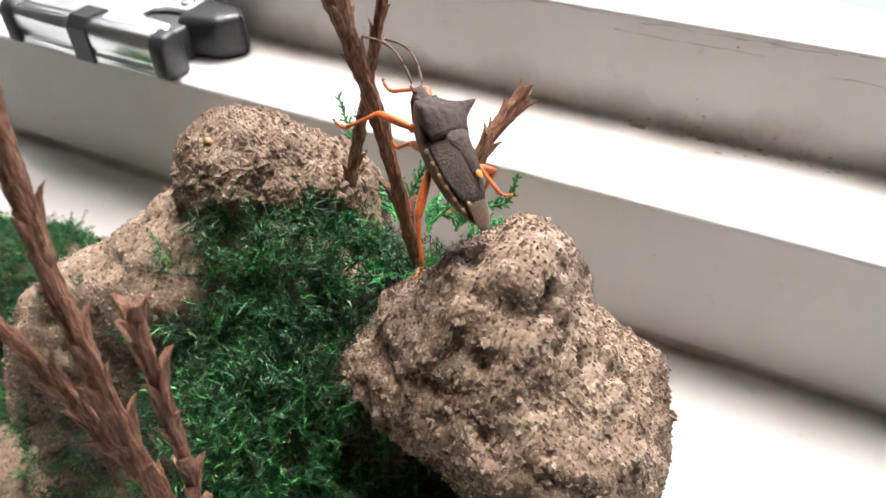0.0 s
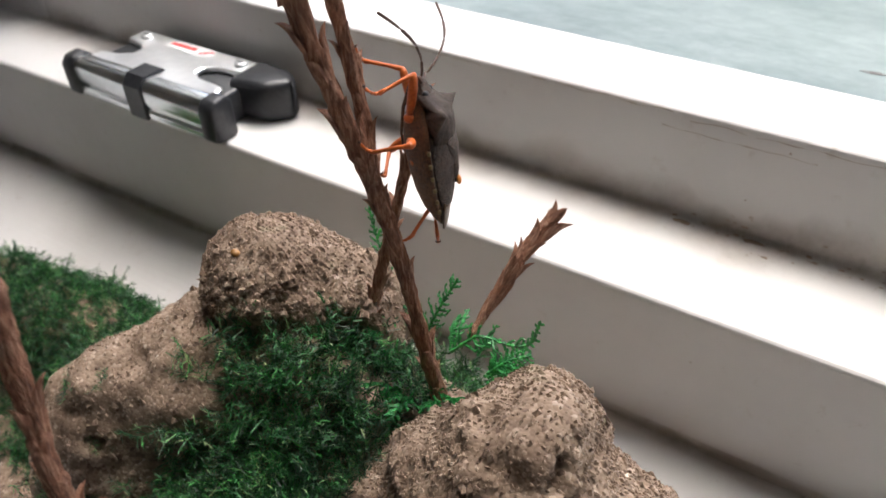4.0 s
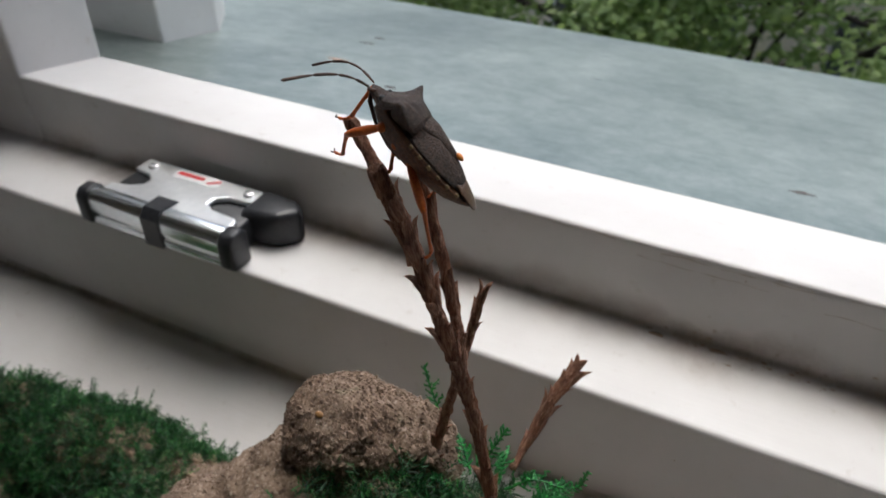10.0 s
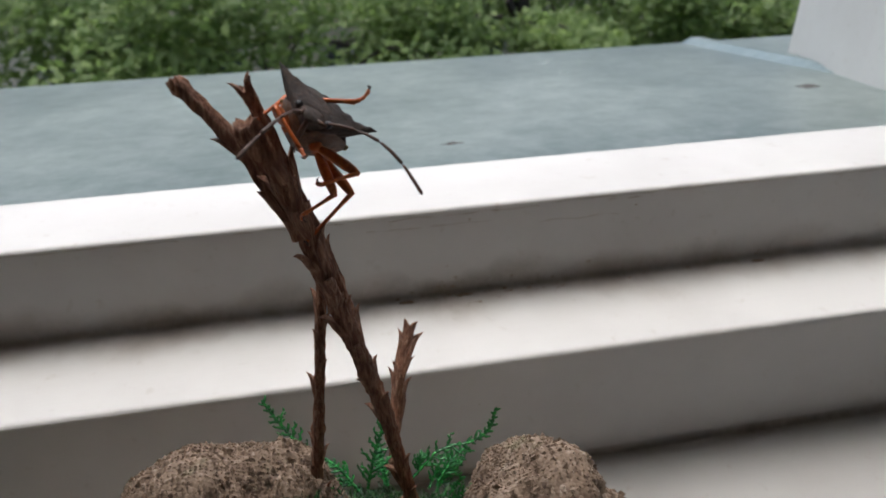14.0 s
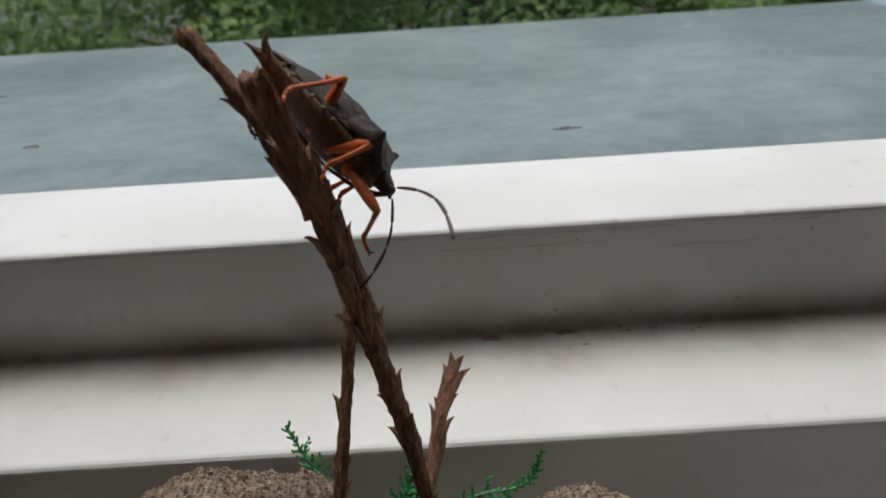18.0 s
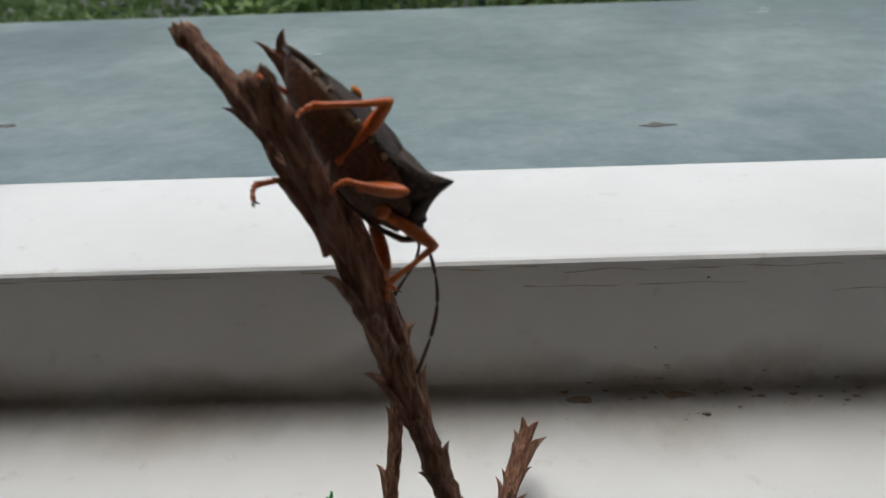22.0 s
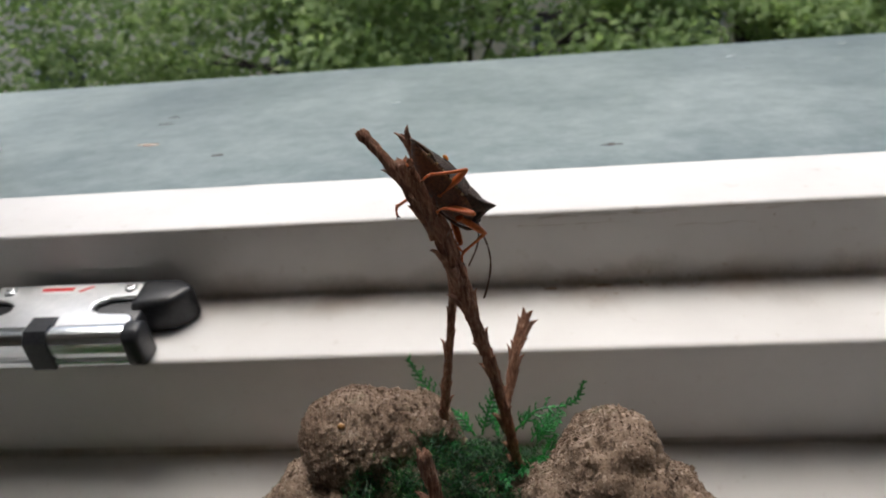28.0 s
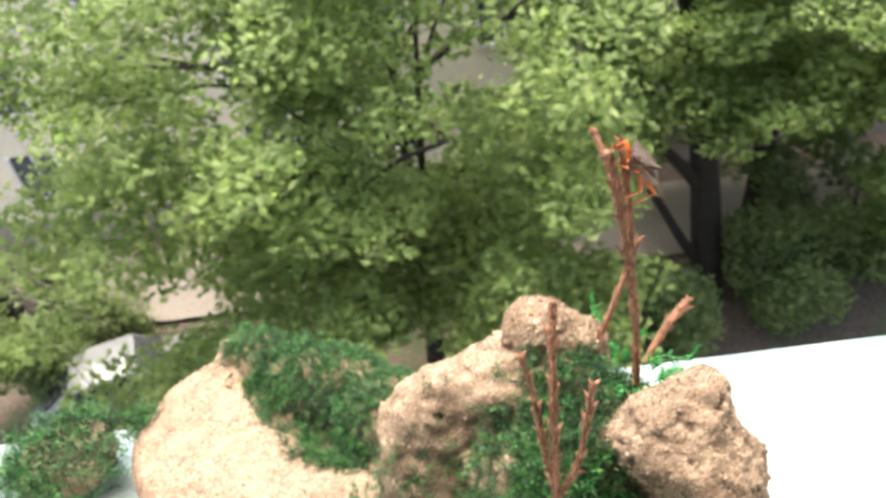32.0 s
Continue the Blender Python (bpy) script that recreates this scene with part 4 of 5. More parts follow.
def frond(name, points, length, seed, pairs=11):
    """A fern-like sprig: a stalk with side shoots in one plane, each with leaflets on both sides."""
    rng = np.random.default_rng(seed)
    line = [np.array(q) for q in curve(points, pairs * 2 + 1)]
    verts, faces = [], []
    face = rng.normal(0, 0.4, 3) + np.array((0.2, -1, 0.5))

    def thread(a, b, w):
        s = np.cross(b - a, face)
        s = s / (np.linalg.norm(s) + 1e-9) * w
        m = (a + b) / 2 + rng.normal(0, 0.06, 3) * np.linalg.norm(b - a)
        up = face / np.linalg.norm(face) * w
        k = len(verts)
        verts.extend([a - s, a + s, a + up, m + s, m - s, m + up, b])
        faces.extend([(k, k + 1, k + 3, k + 4), (k + 1, k + 2, k + 5, k + 3), (k + 2, k, k + 4, k + 5), (k + 4, k + 3, k + 6), (k + 3, k + 5, k + 6), (k + 5, k + 4, k + 6)])
    for a, b in zip(line, line[1:]):
        thread(a, b + (b - a) * 0.2, 0.015)
    for i in range(2, pairs * 2):
        axis = line[i] - line[i - 1]
        axis /= np.linalg.norm(axis)
        side = np.cross(axis, face)
        side /= np.linalg.norm(side)
        s = 1 if i % 2 else -1
        reach = length * (1.15 - 0.8 * i / (pairs * 2)) * rng.uniform(0.35, 1.35)
        tip = line[i] + (axis * 0.75 + s * side * 0.8 + rng.normal(0, 0.12, 3)) * reach
        thread(line[i], tip, 0.011)
        for j in range(4):
            m = line[i] + (tip - line[i]) * (0.25 + 0.2 * j)
            d = axis * (0.9 if j % 2 else 0.25) + s * side * (0.25 if j % 2 else 0.9)
            thread(m, m + (d + rng.normal(0, 0.15, 3)) * reach * 0.32, 0.009)
    return raw(name, np.array(verts), faces, FERN, rock, "bright green fern-like sprig")


frond("moss_frond", [(-1.25, -2.6, 3.2), (-1.42, -2.48, 3.5), (-1.6, -2.36, 3.74), (-1.73, -2.27, 3.96)], 0.13, 51, 13)
frond("moss_frond", [(-0.6, -2.85, 3.4), (-0.36, -2.84, 3.68), (-0.1, -2.85, 3.74), (0.04, -2.85, 3.84), (0.1, -2.85, 4.08)], 0.11, 52, 13)
frond("moss_frond", [(-0.95, -2.7, 3.2), (-0.86, -2.6, 3.5), (-0.74, -2.5, 3.8)], 0.13, 54)

# the leafy clump round the foot of the stems: short bent sprigs that lean out all round
leaf_rng = random.Random(77)
for k in range(30):
    a, lean = leaf_rng.uniform(0, 2 * math.pi), leaf_rng.uniform(0.12, 0.36)
    foot = Vector((-0.72 + 0.42 * math.cos(a), -2.86 + 0.3 * math.sin(a), 3.08 + leaf_rng.uniform(-0.06, 0.1)))
    out = Vector((math.cos(a) * lean, math.sin(a) * lean, leaf_rng.uniform(0.08, 0.27)))
    frond("moss_frond", [foot, foot + out * 0.5 + Vector((0, 0, 0.05)), foot + out], leaf_rng.uniform(0.08, 0.12), 90 + k, 8)


# ---- the shield bug: +y is ahead, +z its back ----
bug = thing("shield_bug", "dark brown shield bug with orange legs and hooked shoulders", "insect")


B = 1.03 * U


def shell(rows, u0=-1.0, u1=1.0, across=20, power=2.2, ripple=0.0):
    """A closed plate over rows of y, half width, height of the ridge, of the rim and of the underside."""
    bm = bmesh.new()
    rings = []
    for y, w, top, rim, low in rows:
        ring = []
        for k in range(across + 1):
            u = u0 + (u1 - u0) * k / across
            z = rim + (top - rim) * (1 - abs(u) ** power)
            ring.append(bm.verts.new((u * w, y, z + ripple * noise.noise(Vector((u * w, y, 0)) * 26))))
        for k in range(across - 1, 0, -1):
            u = u0 + (u1 - u0) * k / across
            ring.append(bm.verts.new((u * w * 0.985, y, rim - 0.006 + (low - rim) * (1 - abs(u) ** power))))
        rings.append(ring)
    n = len(rings[0])
    for r, q in zip(rings, rings[1:]):
        for k in range(n):
            bm.faces.new((r[k], r[(k + 1) % n], q[(k + 1) % n], q[k]))
    bm.faces.new(rings[0]), bm.faces.new(rings[-1][::-1])
    bmesh.ops.recalc_face_normals(bm, faces=bm.faces[:])
    return bm


abdomen = part("abdomen", shell([(-0.43, 0.04, 0.0, -0.005, -0.02), (-0.38, 0.09, 0.01, -0.005, -0.055), (-0.3, 0.138, 0.02, -0.002, -0.1), (-0.2, 0.178, 0.02, 0.0, -0.13),
                                 (-0.08, 0.203, 0.02, 0.004, -0.15), (0.03, 0.207, 0.02, 0.008, -0.158), (0.12, 0.195, 0.02, 0.012, -0.158), (0.22, 0.17, 0.02, 0.012, -0.145), (0.31, 0.12, 0.01, 0.0, -0.11), (0.37, 0.075, 0.0, -0.02, -0.08)],
                                power=2.0, ripple=0.004), BELLY, bug, "mottled orange-brown underside", scale=B)
for s, (u0, u1) in ((-1, (-1.0, -0.02)), (1, (0.02, 1.0))):
    part("wing_case", shell([(-0.3, 0.105, 0.066, 0.024, 0.0), (-0.24, 0.14, 0.088, 0.018, 0.0), (-0.14, 0.176, 0.113, 0.016, 0.0), (-0.02, 0.194, 0.128, 0.016, 0.0), (0.08, 0.196, 0.132, 0.018, 0.0), (0.15, 0.188, 0.13, 0.022, 0.0)],
                            u0, u1, 12, ripple=0.008), SHELL, bug, scale=B)
part("wing_membrane", shell([(-0.47, 0.03, 0.008, 0.0, -0.004), (-0.445, 0.062, 0.02, 0.006, 0.0), (-0.4, 0.09, 0.036, 0.014, 0.004), (-0.33, 0.106, 0.056, 0.026, 0.01), (-0.26, 0.108, 0.07, 0.034, 0.02)], across=14), MEMBRANE, bug, "translucent brown wing tip", scale=B)
part("pronotum", shell([(0.1, 0.186, 0.132, 0.05, 0.0), (0.15, 0.2, 0.142, 0.06, -0.02), (0.2, 0.22, 0.142, 0.08, -0.03), (0.235, 0.244, 0.132, 0.104, -0.03), (0.26, 0.272, 0.122, 0.126, -0.02),
                        (0.278, 0.294, 0.113, 0.142, 0.0), (0.288, 0.297, 0.108, 0.147, 0.01), (0.296, 0.276, 0.102, 0.135, 0.01), (0.306, 0.226, 0.093, 0.096, -0.02), (0.322, 0.188, 0.082, 0.066, -0.04), (0.345, 0.15, 0.066, 0.036, -0.05), (0.372, 0.112, 0.046, 0.014, -0.05)],
                       across=30, power=2.6, ripple=0.011), SHELL, bug, "broad fore-shield with hooked corners", scale=B)
shield = part("scutellum", shell([(-0.178, 0.014, 0.12, 0.106, 0.07), (-0.15, 0.03, 0.127, 0.109, 0.07), (-0.09, 0.046, 0.136, 0.115, 0.07), (-0.02, 0.07, 0.143, 0.113, 0.07), (0.05, 0.1, 0.148, 0.106, 0.07), (0.115, 0.13, 0.143, 0.096, 0.07)],
                                 across=12, ripple=0.008), SHELL, bug, "long triangular back plate", scale=B)
spot = bmesh.new()
bmesh.ops.create_uvsphere(spot, u_segments=12, v_segments=8, radius=1, matrix=Matrix.Translation((0, -0.168, 0.127)) @ Matrix.Diagonal((0.026, 0.03, 0.016, 1)))
part("orange_spot", spot, SPOT, shield, "orange spot at the tip", scale=B)
head = part("head", shell([(0.33, 0.085, 0.045, 0.01, -0.06), (0.372, 0.088, 0.04, 0.005, -0.06), (0.395, 0.07, 0.032, 0.0, -0.055), (0.425, 0.056, 0.02, -0.008, -0.05), (0.452, 0.046, 0.006, -0.014, -0.04), (0.466, 0.026, -0.006, -0.02, -0.032)],
                          across=14, ripple=0.004), SHELL, bug, scale=B)
for s in (-1, 1):
    eye = bmesh.new()
    bmesh.ops.create_uvsphere(eye, u_segments=12, v_segments=8, radius=0.021, matrix=Matrix.Translation((s * 0.086, 0.375, 0.012)))
    part("eye", eye, RUBBER, head, scale=B)
    for k in range(6):
        y = -0.335 + k * 0.077
        w = (0.122, 0.156, 0.18, 0.195, 0.203, 0.206)[k]
        mark = box(s * w - 0.011, s * w + 0.007, y, y + 0.026, -0.007, 0.013, 0.004, 1)
        part("pale_edge_mark", mark, PALE, bug, scale=B)
    for k, y in enumerate((0.25, 0.12, -0.01)):
        hip = bmesh.new()
        bmesh.ops.create_uvsphere(hip, u_segments=10, v_segments=8, radius=1, matrix=Matrix.Translation((s * 0.082, y, -0.098)) @ Matrix.Diagonal((0.034, 0.032, 0.036, 1)))
        part("leg_socket", hip, LEG, bug, "pale orange leg base", scale=B)
beak = tube([(0, 0.45, -0.035), (0, 0.41, -0.085), (0, 0.3, -0.14), (0, 0.15, -0.175), (0, 0.04, -0.175)], [0.014, 0.015, 0.011, 0.008, 0.006], 8)
part("beak", beak, FEELER, bug, scale=B)
HIPS, FEELERS = {}, {}
for n, x, y, z, a, b in (("fore", 0.085, 0.25, -0.1, 0.26, 0.29), ("mid", 0.095, 0.12, -0.11, 0.26, 0.29), ("hind", 0.095, -0.01, -0.11, 0.31, 0.36)):
    for s in (-1, 1):
        femur = part("leg", tube([(0, 0, -0.015), (0, 0, a * 0.1), (0, 0.003, a * 0.35), (0, 0.004, a * 0.7), (0, 0.001, a * 0.92), (0, 0, a + 0.012)], [0.013, 0.021, 0.029, 0.03, 0.024, 0.014], 10), LEG, bug)
        shin = part("shin", tube([(0, 0, -0.012), (0, 0, 0.015), (0, 0.003, b * 0.3), (0, 0.002, b * 0.65), (0, 0, b * 0.8)], [0.013, 0.0175, 0.0125, 0.0125, 0.0155], 8), LEG, femur)
        for v in shin.data.vertices:
            v.co.x *= 0.85
        for bm in (tube([(0, 0, b * 0.79), (0, 0.01, b * 0.86), (0, 0.014, b * 0.885)], [0.011, 0.0135, 0.009], 7), tube([(0, 0.014, b * 0.885), (0, 0.022, b * 0.92), (0, 0.03, b * 0.94)], [0.008, 0.0115, 0.008], 7),
                   tube([(0, 0.03, b * 0.94), (0, 0.05, b * 0.99), (0, 0.066, b * 1.0)], [0.008, 0.0115, 0.008], 7)):
            part("foot_joint", bm, LEG, shin)
        for c in (-1, 1):
            part("claw", tube([(0, 0.064, b), (c * 0.012, 0.078, b + 0.006), (c * 0.017, 0.086, b - 0.006)], [0.006, 0.005, 0.0015], 6), FEELER, shin)
        HIPS[n + ("_left" if s < 0 else "_right")] = (femur, shin, Vector((s * x, y, z)) * 1.03, a, b)
for s in (-1, 1):
    feeler = part("feeler", tube([(0, -0.02, 0), (0, 0.0, 0.0), (0, 0.05, 0.004)], [0.011, 0.012, 0.009], 8), FEELER, bug)
    for y0, y1, r in ((0.05, 0.19, 0.0085), (0.195, 0.33, 0.008), (0.335, 0.49, 0.0095), (0.495, 0.66, 0.009)):
        bend = lambda y: 0.09 * math.sin(y / 0.66 * math.pi)
        part("feeler_joint", tube([(0, y0, bend(y0)), (0, y0 + 0.02, bend(y0 + 0.02)), (0, (y0 + y1) / 2, bend((y0 + y1) / 2)), (0, y1 - 0.01, bend(y1 - 0.01)), (0, y1, bend(y1))], [r * 0.5, r * 0.85, r, r * 1.05, r * 0.5], 7), FEELER, feeler)
    FEELERS["feeler_left" if s < 0 else "feeler_right"] = feeler


# ---- outside: yard, trees, far house, car ----
GROUND = -13.4
yard = bmesh.new()
bmesh.ops.create_grid(yard, x_segments=60, y_segments=60, size=400)
for v in yard.verts:
    v.co.y += 380
    v.co.z = GROUND + 0.12 * noise.noise(v.co * 0.2)
tagged(part("ground", yard, SOIL, scale=1), "brown bare yard soil with thin grass", "ground", kind="structure")
path = bmesh.new()
bmesh.ops.create_grid(path, x_segments=40, y_segments=4, size=1, matrix=Matrix.Translation((0, 19.0, GROUND + 0.16)) @ Matrix.Diagonal((60, 1.9, 1, 1)))
tagged(part("path", path, PATH, scale=1), "pale trodden asphalt path through the yard", "path", kind="structure")


def leaf_crown(name, blobs, count, size, mat, parent, seed, label=""):
    """Folded leaves thrown round the limbs' ends: each blob is a centre, a radius in x y z."""
    rng = np.random.default_rng(seed)
    vol = np.array([b[1][0] * b[1][1] * b[1][2] for b in blobs]) ** 0.67
    pick = rng.choice(len(blobs), count, p=vol / vol.sum())
    c, r = np.array([b[0] for b in blobs])[pick], np.array([b[1] for b in blobs])[pick]
    d = rng.normal(size=(count, 3))
    d /= np.linalg.norm(d, axis=1)[:, None]
    p = c + d * r * (rng.random((count, 1)) ** 0.45)
    up = rng.normal(0, 0.5, (count, 3)) + (0, -0.2, 1)
    up /= np.linalg.norm(up, axis=1)[:, None]
    a = np.cross(up, rng.normal(size=(count, 3)))
    a /= np.linalg.norm(a, axis=1)[:, None]
    b = np.cross(up, a)
    s = size * rng.uniform(0.6, 1.4, (count, 1))
    droop = up * s * 0.25
    v = np.stack([p - a * s, p + b * s * 0.55 - droop, p + a * s * 0.9 - droop * 0.4, p - b * s * 0.55 - droop], 1).reshape(-1, 3)
    i = np.arange(count)[:, None] * 4
    f = np.concatenate([i + (0, 1, 2), i + (0, 2, 3)])
    return raw(name, v, f, mat, parent, label, 1)


def tree(base, height, lean, limbs, blobs, leaves, seed, r=0.32, size=0.075, boughs=()):
    rng = random.Random(seed)
    ob = thing("tree", "green broad-leaved tree with a dark trunk in the yard", "tree", group="yard trees")
    b = Vector(base)
    top = b + Vector((lean[0], lean[1], height))
    line = curve([b, b.lerp(top, 0.35) + Vector((0.15, 0, 0)), b.lerp(top, 0.7), top], 14)
    part("trunk", tube(line, [r * (1.15 - 0.95 * i / 13) for i in range(14)], 12), WOOD, ob, scale=1)
    for k, end in enumerate(limbs):
        e = Vector(end)
        s = line[min(11, 3 + 2 * (k % 5))]
        mid = s.lerp(e, 0.5) + Vector((0, 0, 0.35))
        l = curve([s, mid, e], 9)
        part("limb", tube(l, [r * 0.42 * (1.1 - i / 9.5) + 0.012 for i in range(9)], 8), WOOD, ob, scale=1)
        for j in range(3):
            f = e + Vector((rng.uniform(-1.6, 1.6), rng.uniform(-1.6, 1.0), rng.uniform(-0.9, 1.1)))
            part("branch", tube(curve([l[4 + j], l[4 + j].lerp(f, 0.5) + Vector((0, 0, 0.2)), f], 6), [0.05, 0.042, 0.034, 0.026, 0.018, 0.01], 6), WOOD, ob, scale=1)
    for places, w in boughs:
        l = curve(places, 12)
        part("limb", tube(l, [w * (1.05 - 0.075 * i) for i in range(12)], 9), WOOD, ob, scale=1)
    leaf_crown("crown", blobs, leaves, size, MAPLE, ob, seed)
    return ob


R3 = random.Random(5)


def cloud(x0, x1, y0, y1, z0, z1, n, r0, r1, seed):
    q = random.Random(seed)
    return [((q.uniform(x0, x1), q.uniform(y0, y1), q.uniform(z0, z1)), (q.uniform(r0, r1), q.uniform(r0, r1), q.uniform(r0, r1) * 0.6)) for _ in range(n)]


tree((-1.6, 14.2, GROUND), 9.0, (0.4, -0.5), [(-4.5, 11.5, -6.5), (-2.5, 10.5, -5), (1.5, 11, -6), (-5.5, 13, -4), (2.2, 12.5, -4), (-0.5, 11, -3), (-3, 12, -8)],
     cloud(-7.6, 2.6, 9.6, 14.0, -10.2, -1.6, 130, 0.7, 1.4, 61) + cloud(-3.4, 1.4, 10.8, 12.8, -10.8, -6.4, 22, 0.6, 1.0, 90) + cloud(-5.5, 2.0, 8.4, 10.4, -9.6, -3.4, 40, 0.5, 0.95, 93), 56000, 71, r=0.2, size=0.088,
     boughs=[([(-0.9, 13.6, -6.2), (-0.37, 11.5, -5.69), (-1.27, 11.0, -5.75), (-2.92, 10.6, -6.6)], 0.085), ([(-1.3, 13.9, -7.4), (-2.6, 12.2, -6.4), (-4.4, 11.2, -6.1)], 0.07)])
tree((5.8, 15.4, GROUND), 13.5, (-1.5, 0.3), [(3.0, 14.5, -7.5), (8, 15.0, -5), (4.0, 14.0, -3.5), (7.5, 14.4, -3), (2.6, 15.2, -9.6)],
     cloud(1.6, 12.5, 12.4, 16.5, -7.2, -3.0, 80, 0.6, 1.1, 62) + cloud(4.2, 12.0, 11.6, 13.6, -6.6, -4.8, 30, 0.45, 0.85, 67) + cloud(7.6, 13.5, 11.6, 13.4, -7.4, -5.0, 12, 0.6, 1.0, 91) + cloud(7.8, 12.5, 11.6, 13.4, -10.0, -7.0, 12, 0.5, 0.9, 92), 52000, 72, 0.38, 0.095,
     boughs=[([(5.55, 15.4, -12.2), (5.06, 15.2, -11.5), (3.86, 15.0, -9.1), (2.6, 14.8, -6.8), (1.9, 14.6, -5.4)], 0.15), ([(5.2, 15.4, -8.2), (4.6, 15.2, -7.6), (3.58, 15.0, -6.66), (2.9, 14.8, -6.2)], 0.1)])
tree((7.6, 17.4, GROUND), 13.0, (0.3, 0.4), [(9.5, 16.5, -6), (6, 17, -5)], cloud(4.5, 15.0, 15.0, 19.0, -7.2, -2.0, 60, 0.8, 1.4, 63) + cloud(3.8, 15.0, 17.0, 20.5, -10.6, -6.0, 60, 0.8, 1.4, 68), 26000, 73, 0.3, 0.12)
tree((-2.4, 18.4, GROUND), 14.0, (0.2, 0.2), [(-5, 17.5, -5), (0.5, 17.5, -4.5), (2.5, 17.2, -5.5), (-3, 16.8, -3)],
     cloud(-8.5, 4.5, 16.2, 20.5, -8.6, 0.5, 30, 0.8, 1.4, 66), 8000, 75, 0.22, 0.12)
tree((-12.8, 15.6, GROUND), 8.5, (0.4, -0.6), [(-9.4, 12.8, -9), (-12.6, 13, -8.6), (-13.6, 13.5, -5), (-9.5, 12.5, -10)],
     cloud(-15.5, -10.6, 11.6, 15.0, -10.4, -7.6, 20, 0.5, 1.0, 64) + cloud(-15.8, -12.0, 11.0, 14.5, -5.5, -3.0, 6, 0.5, 0.9, 65), 11000, 74, 0.26, 0.095)
for k, (x, y, w) in enumerate(((9.0, 15.0, 1.8), (11.5, 15.5, 1.6), (7.0, 14.0, 1.0), (-6.6, 12.2, 1.1), (13.5, 16.5, 2.0), (-12.2, 14.6, 1.2), (-11.6, 17.0, 1.4), (4.0, 13.2, 0.7), (2.2, 13.0, 0.7))):
    s = thing("shrub", "dense dark green shrub beside the trees", "shrub", group="yard shrubs")
    for j in range(5):
        part("stem", tube([(x, y, GROUND - 0.1), (x + R3.uniform(-0.5, 0.5), y + R3.uniform(-0.4, 0.4), GROUND + 1.2), (x + R3.uniform(-w, w), y + R3.uniform(-w, w), GROUND + 2.6)], [0.05, 0.035, 0.012], 6), WOOD, s, scale=1)
    leaf_crown("leaves", [((x + R3.uniform(-w, w), y + R3.uniform(-w, w), GROUND + R3.uniform(0.6, 2.9)), (0.8, 0.8, 0.7)) for _ in range(12)], 6500, 0.085, SHRUB, s, 80 + k)

house = thing("far_house", "pale yellow-brown apartment house across the yard", "house")
HY = 22.5
part("wall", box(-45, 45, HY, HY + 12, GROUND - 0.5, 2), FACADE, house, scale=1, smooth=False)
part("plinth", box(-45, 45, HY - 0.12, HY + 0.5, GROUND - 0.4, GROUND + 1.1), PATH, house, scale=1, smooth=False)
part("roof", prism([(HY - 0.6, 2), (HY + 6, 3.6), (HY + 12.6, 2)], -45.5, 45.5), PATH, house, scale=1, smooth=False)
for row in range(5):
    for col in range(22):
        x, z = -43.5 + col * 4.0 + 0.3, GROUND + 2.0 + row * 3.1
        w = part("window", box(x, x + 1.5, HY - 0.02, HY + 0.05, z, z + 1.6), GLASS_DARK, house, scale=1, smooth=False)
        for bm in (box(x - 0.1, x, HY - 0.1, HY + 0.05, z, z + 1.6), box(x + 1.5, x + 1.6, HY - 0.1, HY + 0.05, z, z + 1.6), box(x + 0.72, x + 0.8, HY - 0.07, HY + 0.05, z, z + 1.6), box(x - 0.15, x + 1.65, HY - 0.16, HY + 0.05, z - 0.1, z)):
            part("window_frame", bm, PAINT, w, scale=1, smooth=False)


def car(at, turn):
    ob = thing("car", "silver car parked under the trees", "car")
    side = [(-2.1, 0.35), (2.05, 0.35), (2.1, 0.75), (1.2, 0.95), (0.55, 1.4), (-1.0, 1.42), (-1.75, 0.98), (-2.12, 0.9)]
    soft_edges(part("body", prism(side, -0.82, 0.82, "y", 0.09), CAR_PAINT, ob, scale=1), 0.05)
    part("windscreen", prism([(1.14, 0.99), (0.56, 1.36), (0.6, 1.38), (1.2, 1.0)], -0.68, 0.68, "y"), CAR_GLASS, ob, scale=1, smooth=False)
    part("rear_window", prism([(-1.06, 1.38), (-1.72, 1.02), (-1.74, 1.05), (-1.08, 1.42)], -0.66, 0.66, "y"), CAR_GLASS, ob, scale=1, smooth=False)
    for s in (-1, 1):
        part("side_window", prism([(1.0, 0.99), (0.5, 1.34), (-0.95, 1.36), (-1.5, 1.0)], s * 0.8, s * 0.835, "y"), CAR_GLASS, ob, scale=1, smooth=False)
        for x in (-1.3, 1.3):
            w = part("wheel", tube([(x, s * 0.62, 0.33), (x, s * 0.84, 0.33)], [0.33, 0.33], 20), RUBBER, ob, scale=1)
            part("rim", tube([(x, s * 0.8, 0.33), (x, s * 0.86, 0.33)], [0.2, 0.18], 14), CHROME, w, scale=1)
    ob.location, ob.rotation_euler = at, (0, 0, radians(turn))
    return ob


car((-9.7, 14.1, GROUND + 0.15), 20)


